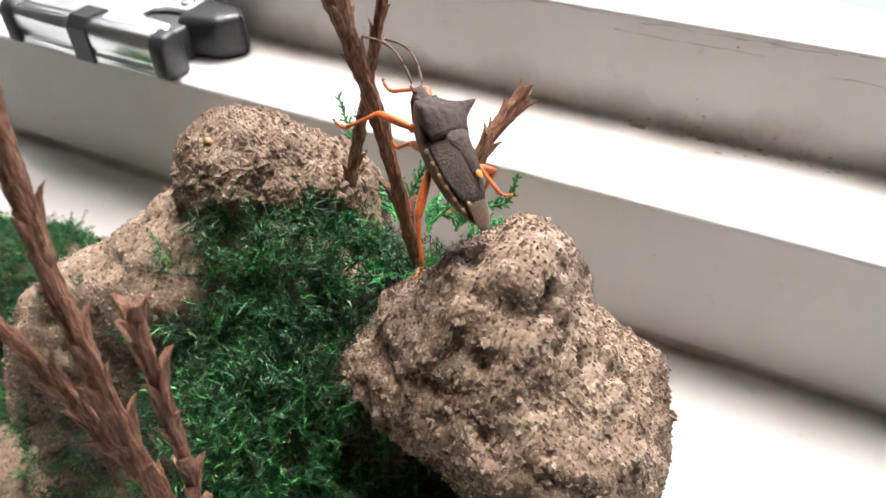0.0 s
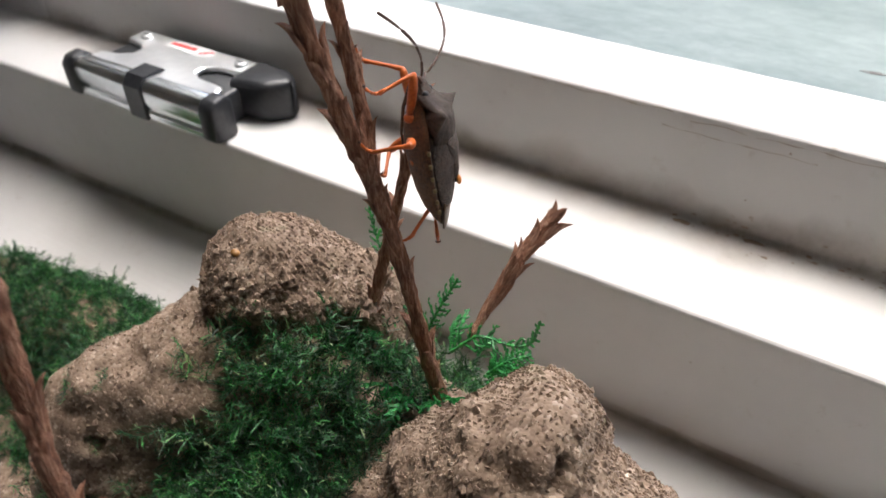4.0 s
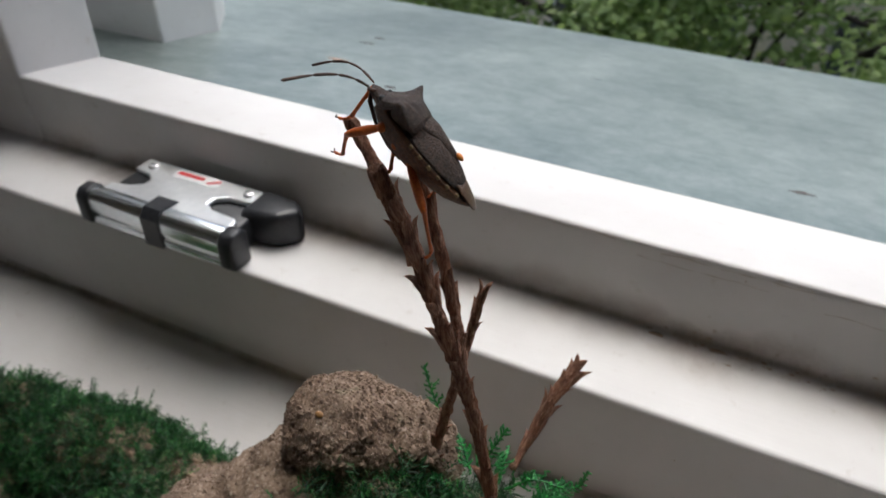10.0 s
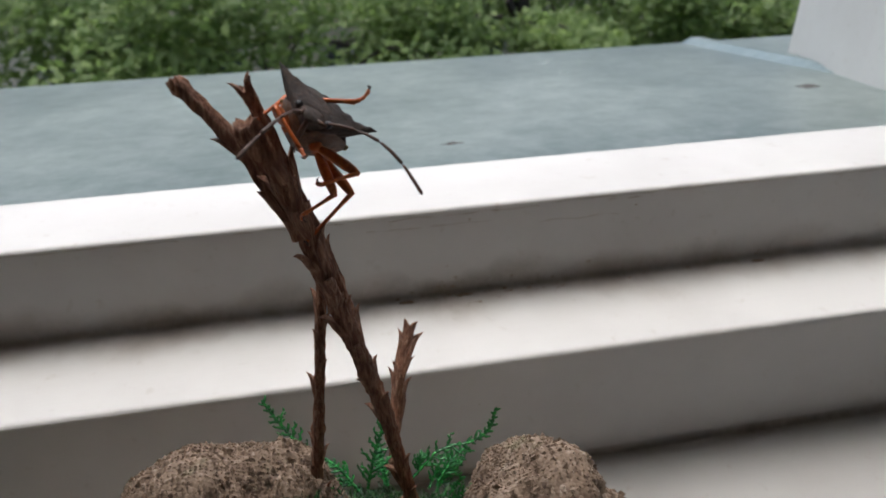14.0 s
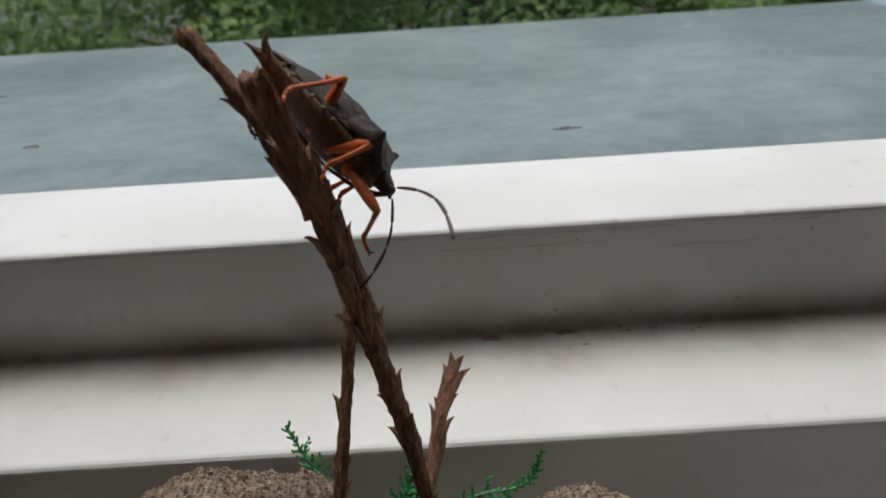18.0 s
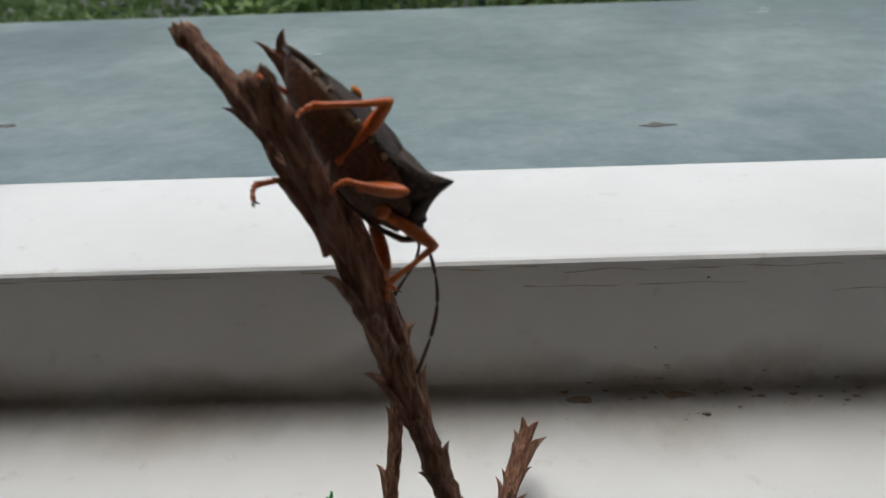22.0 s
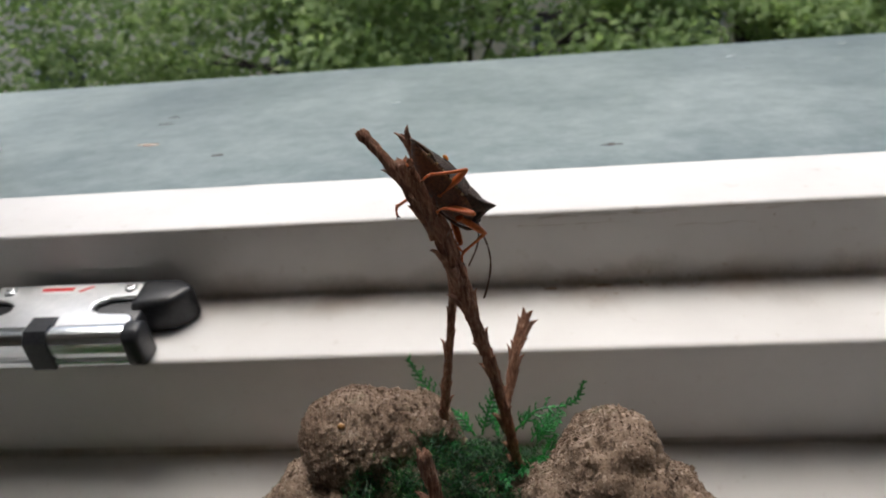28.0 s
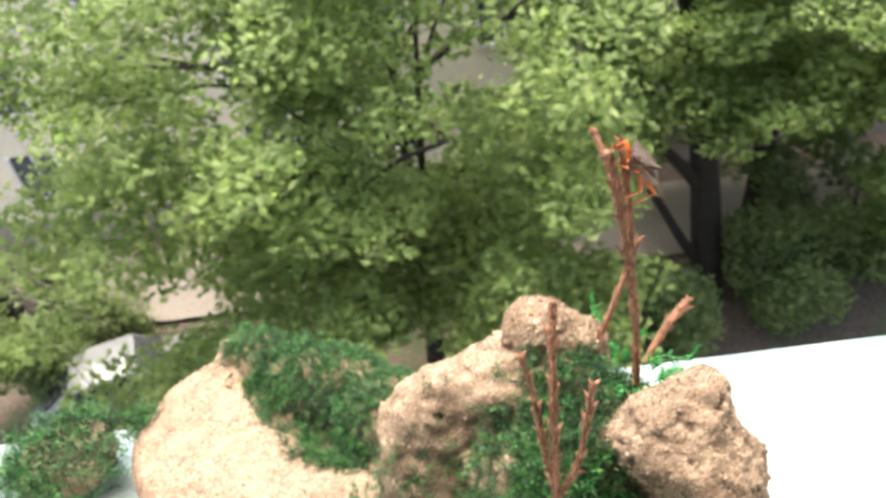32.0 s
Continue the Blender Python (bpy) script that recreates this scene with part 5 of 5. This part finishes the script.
# ---- what moves ----
# the bug on the rock: seconds, place in mm, turn in degrees
BUG_ROWS = [
    (0, -2.18, -51.97, 68.87, 45.4, 21.7, 79.8), (1, -0.52, -51.35, 71.58, 48.9, 21.4, 95.0), (2, -7.90, -43.61, 68.58, 63.9, 18.9, 109.1),
    (3, -10.26, -43.79, 73.22, 82.9, 17.8, 119.3), (6, -14.07, -44.39, 90.95, 76.9, 12.0, 109.6), (7, -16.44, -46.41, 100.45, 70.5, 13.7, 106.6),
    (8, -17.26, -51.03, 108.24, 47.4, 15.9, 102.3), (9, -17.83, -50.57, 108.26, 46.4, 13.4, 104.7), (10, -17.75, -51.26, 108.29, 47.0, 14.0, 105.1),
    (11, -17.12, -50.18, 107.14, 52.9, -0.2, 121.1), (11.4, -15.38, -49.35, 105.61, 52.0, -3.7, 133.3), (12, -15.66, -47.74, 103.13, 48.7, -16.1, 143.2),
    (13, -15.65, -48.94, 103.43, 40.0, -18.0, 147.0), (13.4, -17.04, -46.10, 103.25, 41.8, -23.7, 144.8), (16, -16.25, -51.71, 101.51, -10.3, -55.3, -141.8),
    (17, -17.04, -44.00, 98.58, -43.7, -52.4, -99.8), (18, -17.12, -48.39, 101.09, -48.4, -29.1, -96.2), (19, -16.75, -49.92, 101.67, -55.4, -12.8, -83.6),
    (20, -17.28, -49.14, 100.59, -62.4, -14.1, -62.0), (28.5, -17.28, -49.14, 100.59, -62.4, -14.1, -62.0), (29, -16.17, -49.05, 98.99, -53.1, -24.8, -95.9),
    (29.5, -15.23, -46.10, 98.52, -31.6, -50.1, -111.5), (30, -14.98, -43.62, 97.81, -9.5, -52.1, -137.8),
    (31, -14.78, -46.51, 97.72, 38.7, -40.8, 150.9), (31.5, -14.99, -47.01, 99.84, 34.5, -30.5, 152.6), (32, -15.77, -47.62, 101.97, 42.8, -23.0, 150.3)]
# each leg in the bug's own space: seconds, place of the foot, way from hip to knee
LEG_ROWS = {
    "fore_left": [
        (0, -0.21, 0.48, -0.55, -0.03, 0.19, -0.17), (1, 0.26, 0.52, -0.42, 0.2, 0.09, -0.15), (2, -0.38, 0.55, -0.21, -0.11, 0.21, 0.1),
        (3, -0.25, 0.51, -0.26, 0.04, 0.25, 0.05), (6, -0.16, 0.34, -0.34, -0.16, 0.21, 0.01), (7, -0.19, 0.47, -0.53, 0.07, 0.07, -0.24),
        (8, -0.31, 0.64, -0.4, -0.14, 0.21, -0.08), (9, 0.1, 0.29, -0.55, 0.04, 0.13, -0.22), (10, 0.16, 0.27, -0.54, 0.07, 0.1, -0.23),
        (11, -0.03, 0.21, -0.51, 0.2, -0.08, -0.15), (11.4, 0.04, 0.22, -0.49, 0.19, -0.14, -0.12), (12, -0.06, 0.14, -0.4, -0.08, -0.24, -0.06),
        (13, -0, 0.13, -0.32, -0.16, -0.19, -0.08), (13.4, -0.12, 0.39, -0.28, -0.25, 0.07, -0.01), (16, -0.36, 0.07, -0.29, -0.02, -0.25, -0.08),
        (17, 0.14, 0.5, -0.37, 0.07, 0.25, -0.03), (18, -0.26, 0.24, -0.28, -0.24, 0.01, 0.1), (19, -0.33, 0.58, -0.35, -0.01, 0.25, -0.08),
        (20, -0.24, 0.59, -0.20, 0.12, 0.20, -0.11), (28.5, -0.24, 0.59, -0.20, 0.12, 0.20, -0.11), (29, 0, 0.35, -0.48, 0.22, 0.08, -0.11),
        (29.5, -0.22, 0.12, -0.36, -0.25, -0.06, -0), (30, -0.01, 0.11, -0.35, -0.14, -0.21, -0.06),
        (31, -0.11, 0.31, -0.26, -0.18, 0.18, 0.05), (31.5, -0.16, 0.22, -0.33, -0.24, 0.1, -0.04), (32, 0.26, 0, -0.23, 0.09, -0.24, 0.01)],
    "mid_left": [
        (0, 0.21, 0.29, -0.53, 0.17, 0.1, -0.16), (1, 0.14, 0.35, -0.51, 0.2, 0.1, -0.14), (2, -0.14, -0.06, -0.37, 0.2, -0.12, -0.12),
        (3, -0.24, 0.11, -0.35, -0.25, 0.06, 0.03), (6, -0.43, 0.06, -0.29, -0.24, -0.01, 0.1), (7, -0.31, -0.15, -0.43, -0.2, -0.15, -0.06),
        (8, -0.03, 0.01, -0.35, 0.25, 0.03, -0.06), (9, -0.07, 0.02, -0.27, 0.24, 0.07, -0.07), (10, -0.01, -0.01, -0.31, 0.25, 0.04, -0.03),
        (11, -0.05, 0.05, -0.31, 0.25, -0.08, 0.02), (11.4, 0.27, -0.2, -0.35, 0.18, -0.18, -0.07), (12, -0.06, 0.07, -0.61, -0.07, -0.08, -0.23),
        (13, -0.09, 0.04, -0.42, -0.12, -0.21, -0.09), (13.4, -0.21, 0.26, -0.38, -0.22, -0.08, -0.11), (16, -0.21, -0.1, -0.58, -0.12, -0.09, -0.21),
        (17, -0.29, 0.37, -0.56, -0.13, 0.13, -0.18), (18, -0.3, 0.17, -0.3, -0.22, 0.1, 0.1), (19, -0.32, 0.28, -0.31, -0.21, 0.12, 0.09),
        (20, -0.04, -0.14, -0.45, -0.11, -0.17, -0.16), (28.5, -0.04, -0.14, -0.45, -0.11, -0.17, -0.16), (29, 0.22, -0.18, -0.36, 0.1, -0.23, -0.07),
        (29.5, -0.31, 0.15, -0.37, -0.24, 0.09, 0.02), (30, -0.2, 0.16, -0.44, -0.23, 0.11, -0.07),
        (31, -0.07, -0.06, -0.32, -0.21, -0.03, -0.15), (31.5, -0.01, -0.12, -0.32, -0.16, -0.19, -0.08), (32, -0.05, -0.27, -0.42, -0.08, -0.22, -0.12)],
    "hind_left": [
        (0, -0.28, -0.59, -0.36, -0.14, -0.25, -0.12), (1, -0.31, -0.55, -0.36, -0.2, -0.23, -0.06), (2, 0.07, -0.46, -0.41, 0.24, -0.14, -0.14),
        (3, -0.06, -0.63, -0.27, -0.04, -0.31, -0.01), (6, -0.06, -0.48, -0.17, 0.24, -0.17, -0.1), (7, -0.17, -0.45, -0.27, -0.17, -0.23, 0.12),
        (8, -0.3, -0.59, -0.33, -0.15, -0.27, -0.03), (9, -0.05, -0.55, -0.42, -0.09, -0.28, -0.1), (10, -0.11, -0.57, -0.39, -0.12, -0.28, -0.08),
        (11, -0.08, -0.58, -0.45, -0.02, -0.29, -0.11), (11.4, -0.11, -0.48, -0.49, -0.11, -0.27, -0.09), (12, -0.21, -0.61, -0.22, -0.13, -0.28, 0.04),
        (13, 0.04, -0.34, -0.44, -0.1, -0.29, -0.06), (13.4, -0.37, 0.06, -0.5, -0.24, 0.19, -0.04), (16, 0.04, -0.2, -0.51, -0.12, -0.25, -0.14),
        (17, 0.28, -0.17, -0.58, 0.12, -0.18, -0.22), (18, 0.22, -0.2, -0.34, 0.05, -0.31, -0.01), (19, 0.04, -0.22, -0.36, -0.13, -0.28, -0.01),
        (20, 0.23, -0.48, -0.20, 0.05, -0.31, 0.02), (28.5, 0.23, -0.48, -0.20, 0.05, -0.31, 0.02), (29, -0.1, -0.25, -0.17, -0.23, -0.1, 0.18),
        (29.5, 0.16, -0.22, -0.21, -0.07, -0.3, 0.03), (30, 0.34, -0.05, -0.24, 0.18, -0.25, 0.03),
        (31, -0.25, -0.18, -0.37, -0.29, 0.1, -0.06), (31.5, -0.2, -0.24, -0.42, -0.12, -0.28, 0.05), (32, -0.12, -0.38, -0.43, -0.14, -0.28, 0.01)],
    "fore_right": [
        (0, 0.09, 0.61, -0.32, 0.1, 0.24, 0.02), (1, 0.3, 0.56, -0.45, 0.09, 0.23, -0.09), (2, -0.23, 0.31, -0.21, -0.15, 0.21, 0.06),
        (3, 0.09, 0.71, -0.37, 0.03, 0.25, -0.05), (6, -0.09, 0.44, -0.15, 0.04, 0.22, 0.14), (7, 0.03, 0.46, -0.01, 0.17, 0.05, 0.19),
        (8, 0.17, 0.44, -0.38, 0.12, 0.23, 0), (9, 0.18, 0.44, -0.33, 0.08, 0.24, 0.05), (10, 0.2, 0.42, -0.38, 0.13, 0.22, 0.01),
        (11, 0.34, 0.4, -0.34, 0.22, 0.14, 0.05), (11.4, 0.46, 0.37, -0.25, 0.21, 0.11, 0.1), (12, 0.17, 0.53, -0.29, 0.19, 0.16, 0.06),
        (13, 0.28, 0.43, -0.16, 0.22, -0.05, 0.13), (13.4, 0.06, 0.57, -0.17, 0.18, 0.17, 0.06), (16, -0.28, 0.05, -0.22, -0.25, 0.05, -0.06),
        (17, -0.1, 0.6, -0.36, -0.11, 0.23, 0), (18, -0.1, 0.54, -0.31, 0.04, 0.26, -0.03), (19, -0.02, 0.54, -0.34, 0.01, 0.26, 0.03),
        (20, 0.09, 0.50, -0.31, 0.03, 0.24, 0.10), (28.5, 0.09, 0.50, -0.31, 0.03, 0.24, 0.10), (29, -0.02, 0.44, -0.26, 0.15, 0.21, -0.01),
        (29.5, -0.16, 0.41, -0.39, -0.08, 0.24, -0.07), (30, -0.04, 0.44, -0.48, -0.16, 0.19, -0.09),
        (31, 0.41, 0.2, -0.12, 0.17, 0.13, 0.15), (31.5, 0.32, 0.6, -0.11, 0.24, 0.06, 0.09), (32, 0.42, 0.18, -0.12, 0.19, 0.13, 0.13)],
    "mid_right": [
        (0, 0.25, -0.36, 0.06, 0.11, -0.2, 0.13), (1, 0.13, -0.41, -0, 0.05, -0.25, 0.03), (2, 0.33, 0.16, -0.3, 0.22, 0.09, 0.1),
        (3, -0.15, -0.17, -0.23, 0.03, -0.26, -0.03), (6, -0.07, 0.12, -0.27, -0.03, 0.24, -0.09), (7, 0.06, 0.12, -0.23, 0.2, 0.15, -0.07),
        (8, 0.44, -0.17, -0.36, 0.23, -0.11, -0.06), (9, 0.4, -0.21, -0.35, 0.22, -0.13, -0.06), (10, 0.44, -0.22, -0.34, 0.21, -0.14, -0.07),
        (11, 0.31, -0.28, -0.31, 0.2, -0.17, -0.03), (11.4, 0.37, 0.26, -0.27, 0.14, 0.2, 0.09), (12, 0.19, 0.54, -0.3, 0.18, 0.18, -0.04),
        (13, 0.26, 0.48, -0.18, 0.23, 0.1, 0.06), (13.4, 0.28, 0.23, -0.14, 0.17, -0.12, 0.15), (16, -0.04, 0.02, -0.15, -0.03, -0.12, 0.23),
        (17, 0.05, 0.14, -0.22, 0.13, 0.22, -0.01), (18, 0.21, 0.19, -0.21, 0.11, 0.15, 0.18), (19, -0.22, 0.05, -0.21, -0.21, 0.16, 0.03),
        (20, 0.18, 0.01, -0.21, 0.23, 0.09, 0.08), (28.5, 0.18, 0.01, -0.21, 0.23, 0.09, 0.08), (29, 0.2, 0.06, -0.12, 0.11, 0.14, 0.19),
        (29.5, -0.04, -0.04, -0.25, 0.09, -0.24, 0.02), (30, 0.1, 0.06, -0.3, 0.25, 0.04, -0.07),
        (31, 0.37, 0.18, -0.1, 0.11, -0.02, 0.24), (31.5, 0.34, 0.14, -0.14, 0.1, 0.11, 0.21), (32, 0.38, 0.14, -0.14, 0.12, 0.2, 0.12)],
    "hind_right": [
        (0, 0.28, -0.36, -0.26, 0.24, -0.14, 0.14), (1, 0.29, -0.46, -0.42, 0.21, -0.23, -0.02), (2, 0.05, -0.27, -0.23, -0.3, -0.06, 0.04),
        (3, 0.09, -0.65, -0.04, 0.09, -0.3, 0.03), (6, -0.05, -0.36, -0.27, 0.12, -0.28, 0.07), (7, 0.13, -0.38, -0.26, 0.21, -0.2, 0.11),
        (8, 0.4, -0.29, -0.38, 0.26, -0.15, 0.07), (9, 0.35, -0.33, -0.37, 0.25, -0.17, 0.07), (10, 0.4, -0.33, -0.35, 0.26, -0.16, 0.08),
        (11, 0.22, -0.38, -0.32, 0.23, -0.19, 0.09), (11.4, 0.24, -0.26, -0.33, 0.25, -0.15, 0.11), (12, 0.23, -0.02, -0.16, -0.02, 0.31, 0.02),
        (13, 0.27, -0.04, -0.18, 0.12, 0.23, 0.17), (13.4, 0.01, 0.56, -0.19, 0.11, 0.29, 0.04), (16, 0.14, -0.4, -0, 0.13, -0.08, 0.27),
        (17, 0.69, 0.14, -0.26, 0.31, 0.02, 0.04), (18, 0.43, -0.14, -0.1, 0.11, -0.04, 0.29), (19, -0.15, -0.28, -0.13, -0.18, -0.03, 0.25),
        (20, 0.22, -0.29, -0.17, 0.17, -0.06, 0.25), (28.5, 0.22, -0.29, -0.17, 0.17, -0.06, 0.25), (29, 0.38, -0.25, -0.04, 0.12, -0, 0.29),
        (29.5, 0.34, -0.27, -0.16, 0.12, -0.12, 0.26), (30, 0.51, -0.04, -0.1, 0.16, -0.07, 0.26),
        (31, 0.43, 0.2, -0.03, 0.22, -0.11, 0.19), (31.5, 0.34, 0.14, -0.03, 0.17, -0.18, 0.19), (32, 0.25, 0.05, -0.07, 0.1, -0.29, 0.01)],
}
# the feelers: seconds and the way they point
FEELER_ROWS = {
    "feeler_left": [
        (0, 0.25, 0.85, -0.47), (1, 0.57, 0.6, -0.56), (2, -0.8, 0.6, -0.02), (3, -0.75, 0.65, -0.16), (6, -0.69, 0.72, -0.1), (7, -0.76, 0.42, -0.5),
        (8, 0.06, 0.73, -0.68), (9, -0.81, 0.51, -0.29), (10, -0.83, 0.49, -0.27), (11, -0.56, 0.4, -0.73), (11.4, -0.12, 0.38, -0.92), (12, -0.88, 0.4, 0.27),
        (13, -0.78, 0.13, -0.62), (13.4, -1, -0.09, 0.02), (16, 0.72, 0.53, -0.45), (17, 0.62, 0.39, -0.67), (18, -0.43, 0.38, -0.82), (19, -0.68, 0.42, -0.6),
        (20, -0.81, 0.53, -0.25), (21, -0.82, 0.54, -0.19), (22, -0.83, 0.51, -0.24), (23, -0.92, 0.20, 0.35), (24, -0.81, 0.53, -0.27), (24.5, -0.75, 0.61, -0.24),
        (25, -0.72, 0.65, -0.22), (28, -0.63, 0.73, -0.27), (28.5, -0.17, 0.84, -0.52), (29, -0.6, 0.57, -0.56), (29.5, 0.57, 0.79, -0.23), (30, 0.3, 0.93, -0.2),
        (31, -0.85, 0.46, -0.26), (31.5, -0.89, 0.35, -0.3), (32, -0.91, -0.39, -0.14)],
    "feeler_right": [
        (0, 0.41, 0.8, -0.44), (1, 0.7, 0.51, -0.49), (2, 0.5, 0.43, -0.75), (3, 0.82, 0.55, 0.16), (6, 0.73, 0.57, -0.37), (7, 0.45, 0.66, -0.6), (8, 0.63, 0.62, -0.47),
        (9, 0.48, 0.6, -0.64), (10, 0.55, 0.61, -0.57), (11, -0.83, 0.48, -0.29), (11.4, -0.47, 0.64, -0.61), (12, 0.33, 0.86, -0.39), (13, -0.26, 0.37, -0.89),
        (13.4, 0.05, 0.84, -0.55), (16, 0.08, 0.69, -0.72), (17, 0.01, 0.84, -0.55), (18, 0.75, 0.66, 0.08), (19, -0.59, 0.47, -0.66), (20, -0.21, 0.84, -0.51),
        (21, -0.18, 0.81, -0.56), (22, -0.24, 0.79, -0.56), (23, -0.53, 0.69, -0.49), (24, -0.33, 0.87, -0.36), (24.5, -0.41, 0.86, -0.31), (25, -0.27, 0.89, -0.36),
        (28, -0.08, 0.85, -0.51), (28.5, -0.04, 0.96, -0.29), (29, 0.8, 0.53, -0.27), (29.5, -0, 0.97, -0.26), (30, -0.58, 0.77, -0.26),
        (31, 0.74, 0.68, -0.03), (31.5, 0.25, 0.97, -0.01), (32, -0.11, 0.85, -0.52)],
}


def leg_pose(hip, foot, a, b, pole):
    """Poses of thigh and shin that bring the foot to its place, knee towards pole."""
    d = foot - hip
    reach = min(max(d.length, abs(a - b) * 1.05 + 0.01), (a + b) * 0.985)
    d = d.normalized()
    k = (a * a - b * b + reach * reach) / (2 * reach)
    out = (pole - d * pole.dot(d)).normalized()
    knee = hip + d * k + out * math.sqrt(max(a * a - k * k, 0.0001))
    foot = hip + d * reach

    def along(z, ref):
        z = z.normalized()
        x = ref.cross(z).normalized()
        return Matrix((x, z.cross(x), z)).transposed().to_4x4()
    thigh = Matrix.Translation(hip * U) @ along(knee - hip, out)
    shin = Matrix.Translation(knee * U) @ along(foot - knee, Vector((0, 1, 0.01)))
    return thigh, thigh.inverted() @ shin


def key_at(rows, t):
    """The pose at t between rows."""
    for (t0, m0), (t1, m1) in zip(rows, rows[1:]):
        if t0 <= t <= t1:
            return m0.lerp(m1, (t - t0) / (t1 - t0))
    return rows[-1][1]


def held(rows):
    """The rows with one more between any two that turn too far apart."""
    out = [rows[0]]
    for t, m in rows[1:]:
        t0, m0 = out[-1]
        if m0.to_quaternion().rotation_difference(m.to_quaternion()).angle > 1.2:
            q = m0.to_quaternion()
            if q.dot(m.to_quaternion()) < 0:
                q.negate()
            for f in (0.33, 0.67):
                mid = q.slerp(m.to_quaternion(), f).to_matrix().to_4x4()
                out.append((round(t0 + (t - t0) * f, 2), Matrix.Translation(m0.translation.lerp(m.translation, f)) @ mid))
        out.append((t, m))
    return out


def motions():
    rock_rows = [(r[0], mm(r)) for r in ROCK_ROWS]
    walk(rock, rock_rows)
    local = [(r[0], mm(r)) for r in BUG_ROWS]
    times = sorted({t for t, _ in local} | {t for t, _ in rock_rows})
    walk(bug, held([(t, key_at(rock_rows, t) @ key_at(local, t)) for t in times]))
    for key, feeler in FEELERS.items():
        rows = []
        for t, x, y, z in FEELER_ROWS[key]:
            turn = Vector((x, y, z)).to_track_quat("Y", "Z").to_matrix().to_4x4()
            rows.append((t, Matrix.Translation(Vector(((-1 if key.endswith("left") else 1) * 0.046, 0.453, -0.01)) * U) @ turn))
        walk(feeler, held(rows))
    for key, (femur, shin, hip, a, b) in HIPS.items():
        thigh_rows, shin_rows = [], []
        for t, *v in LEG_ROWS[key]:
            thigh, low = leg_pose(hip, Vector(v[:3]), a, b, Vector(v[3:]))
            thigh_rows.append((t, thigh))
            shin_rows.append((t, low))
        walk(femur, held(thigh_rows))
        walk(shin, held(shin_rows))


motions()
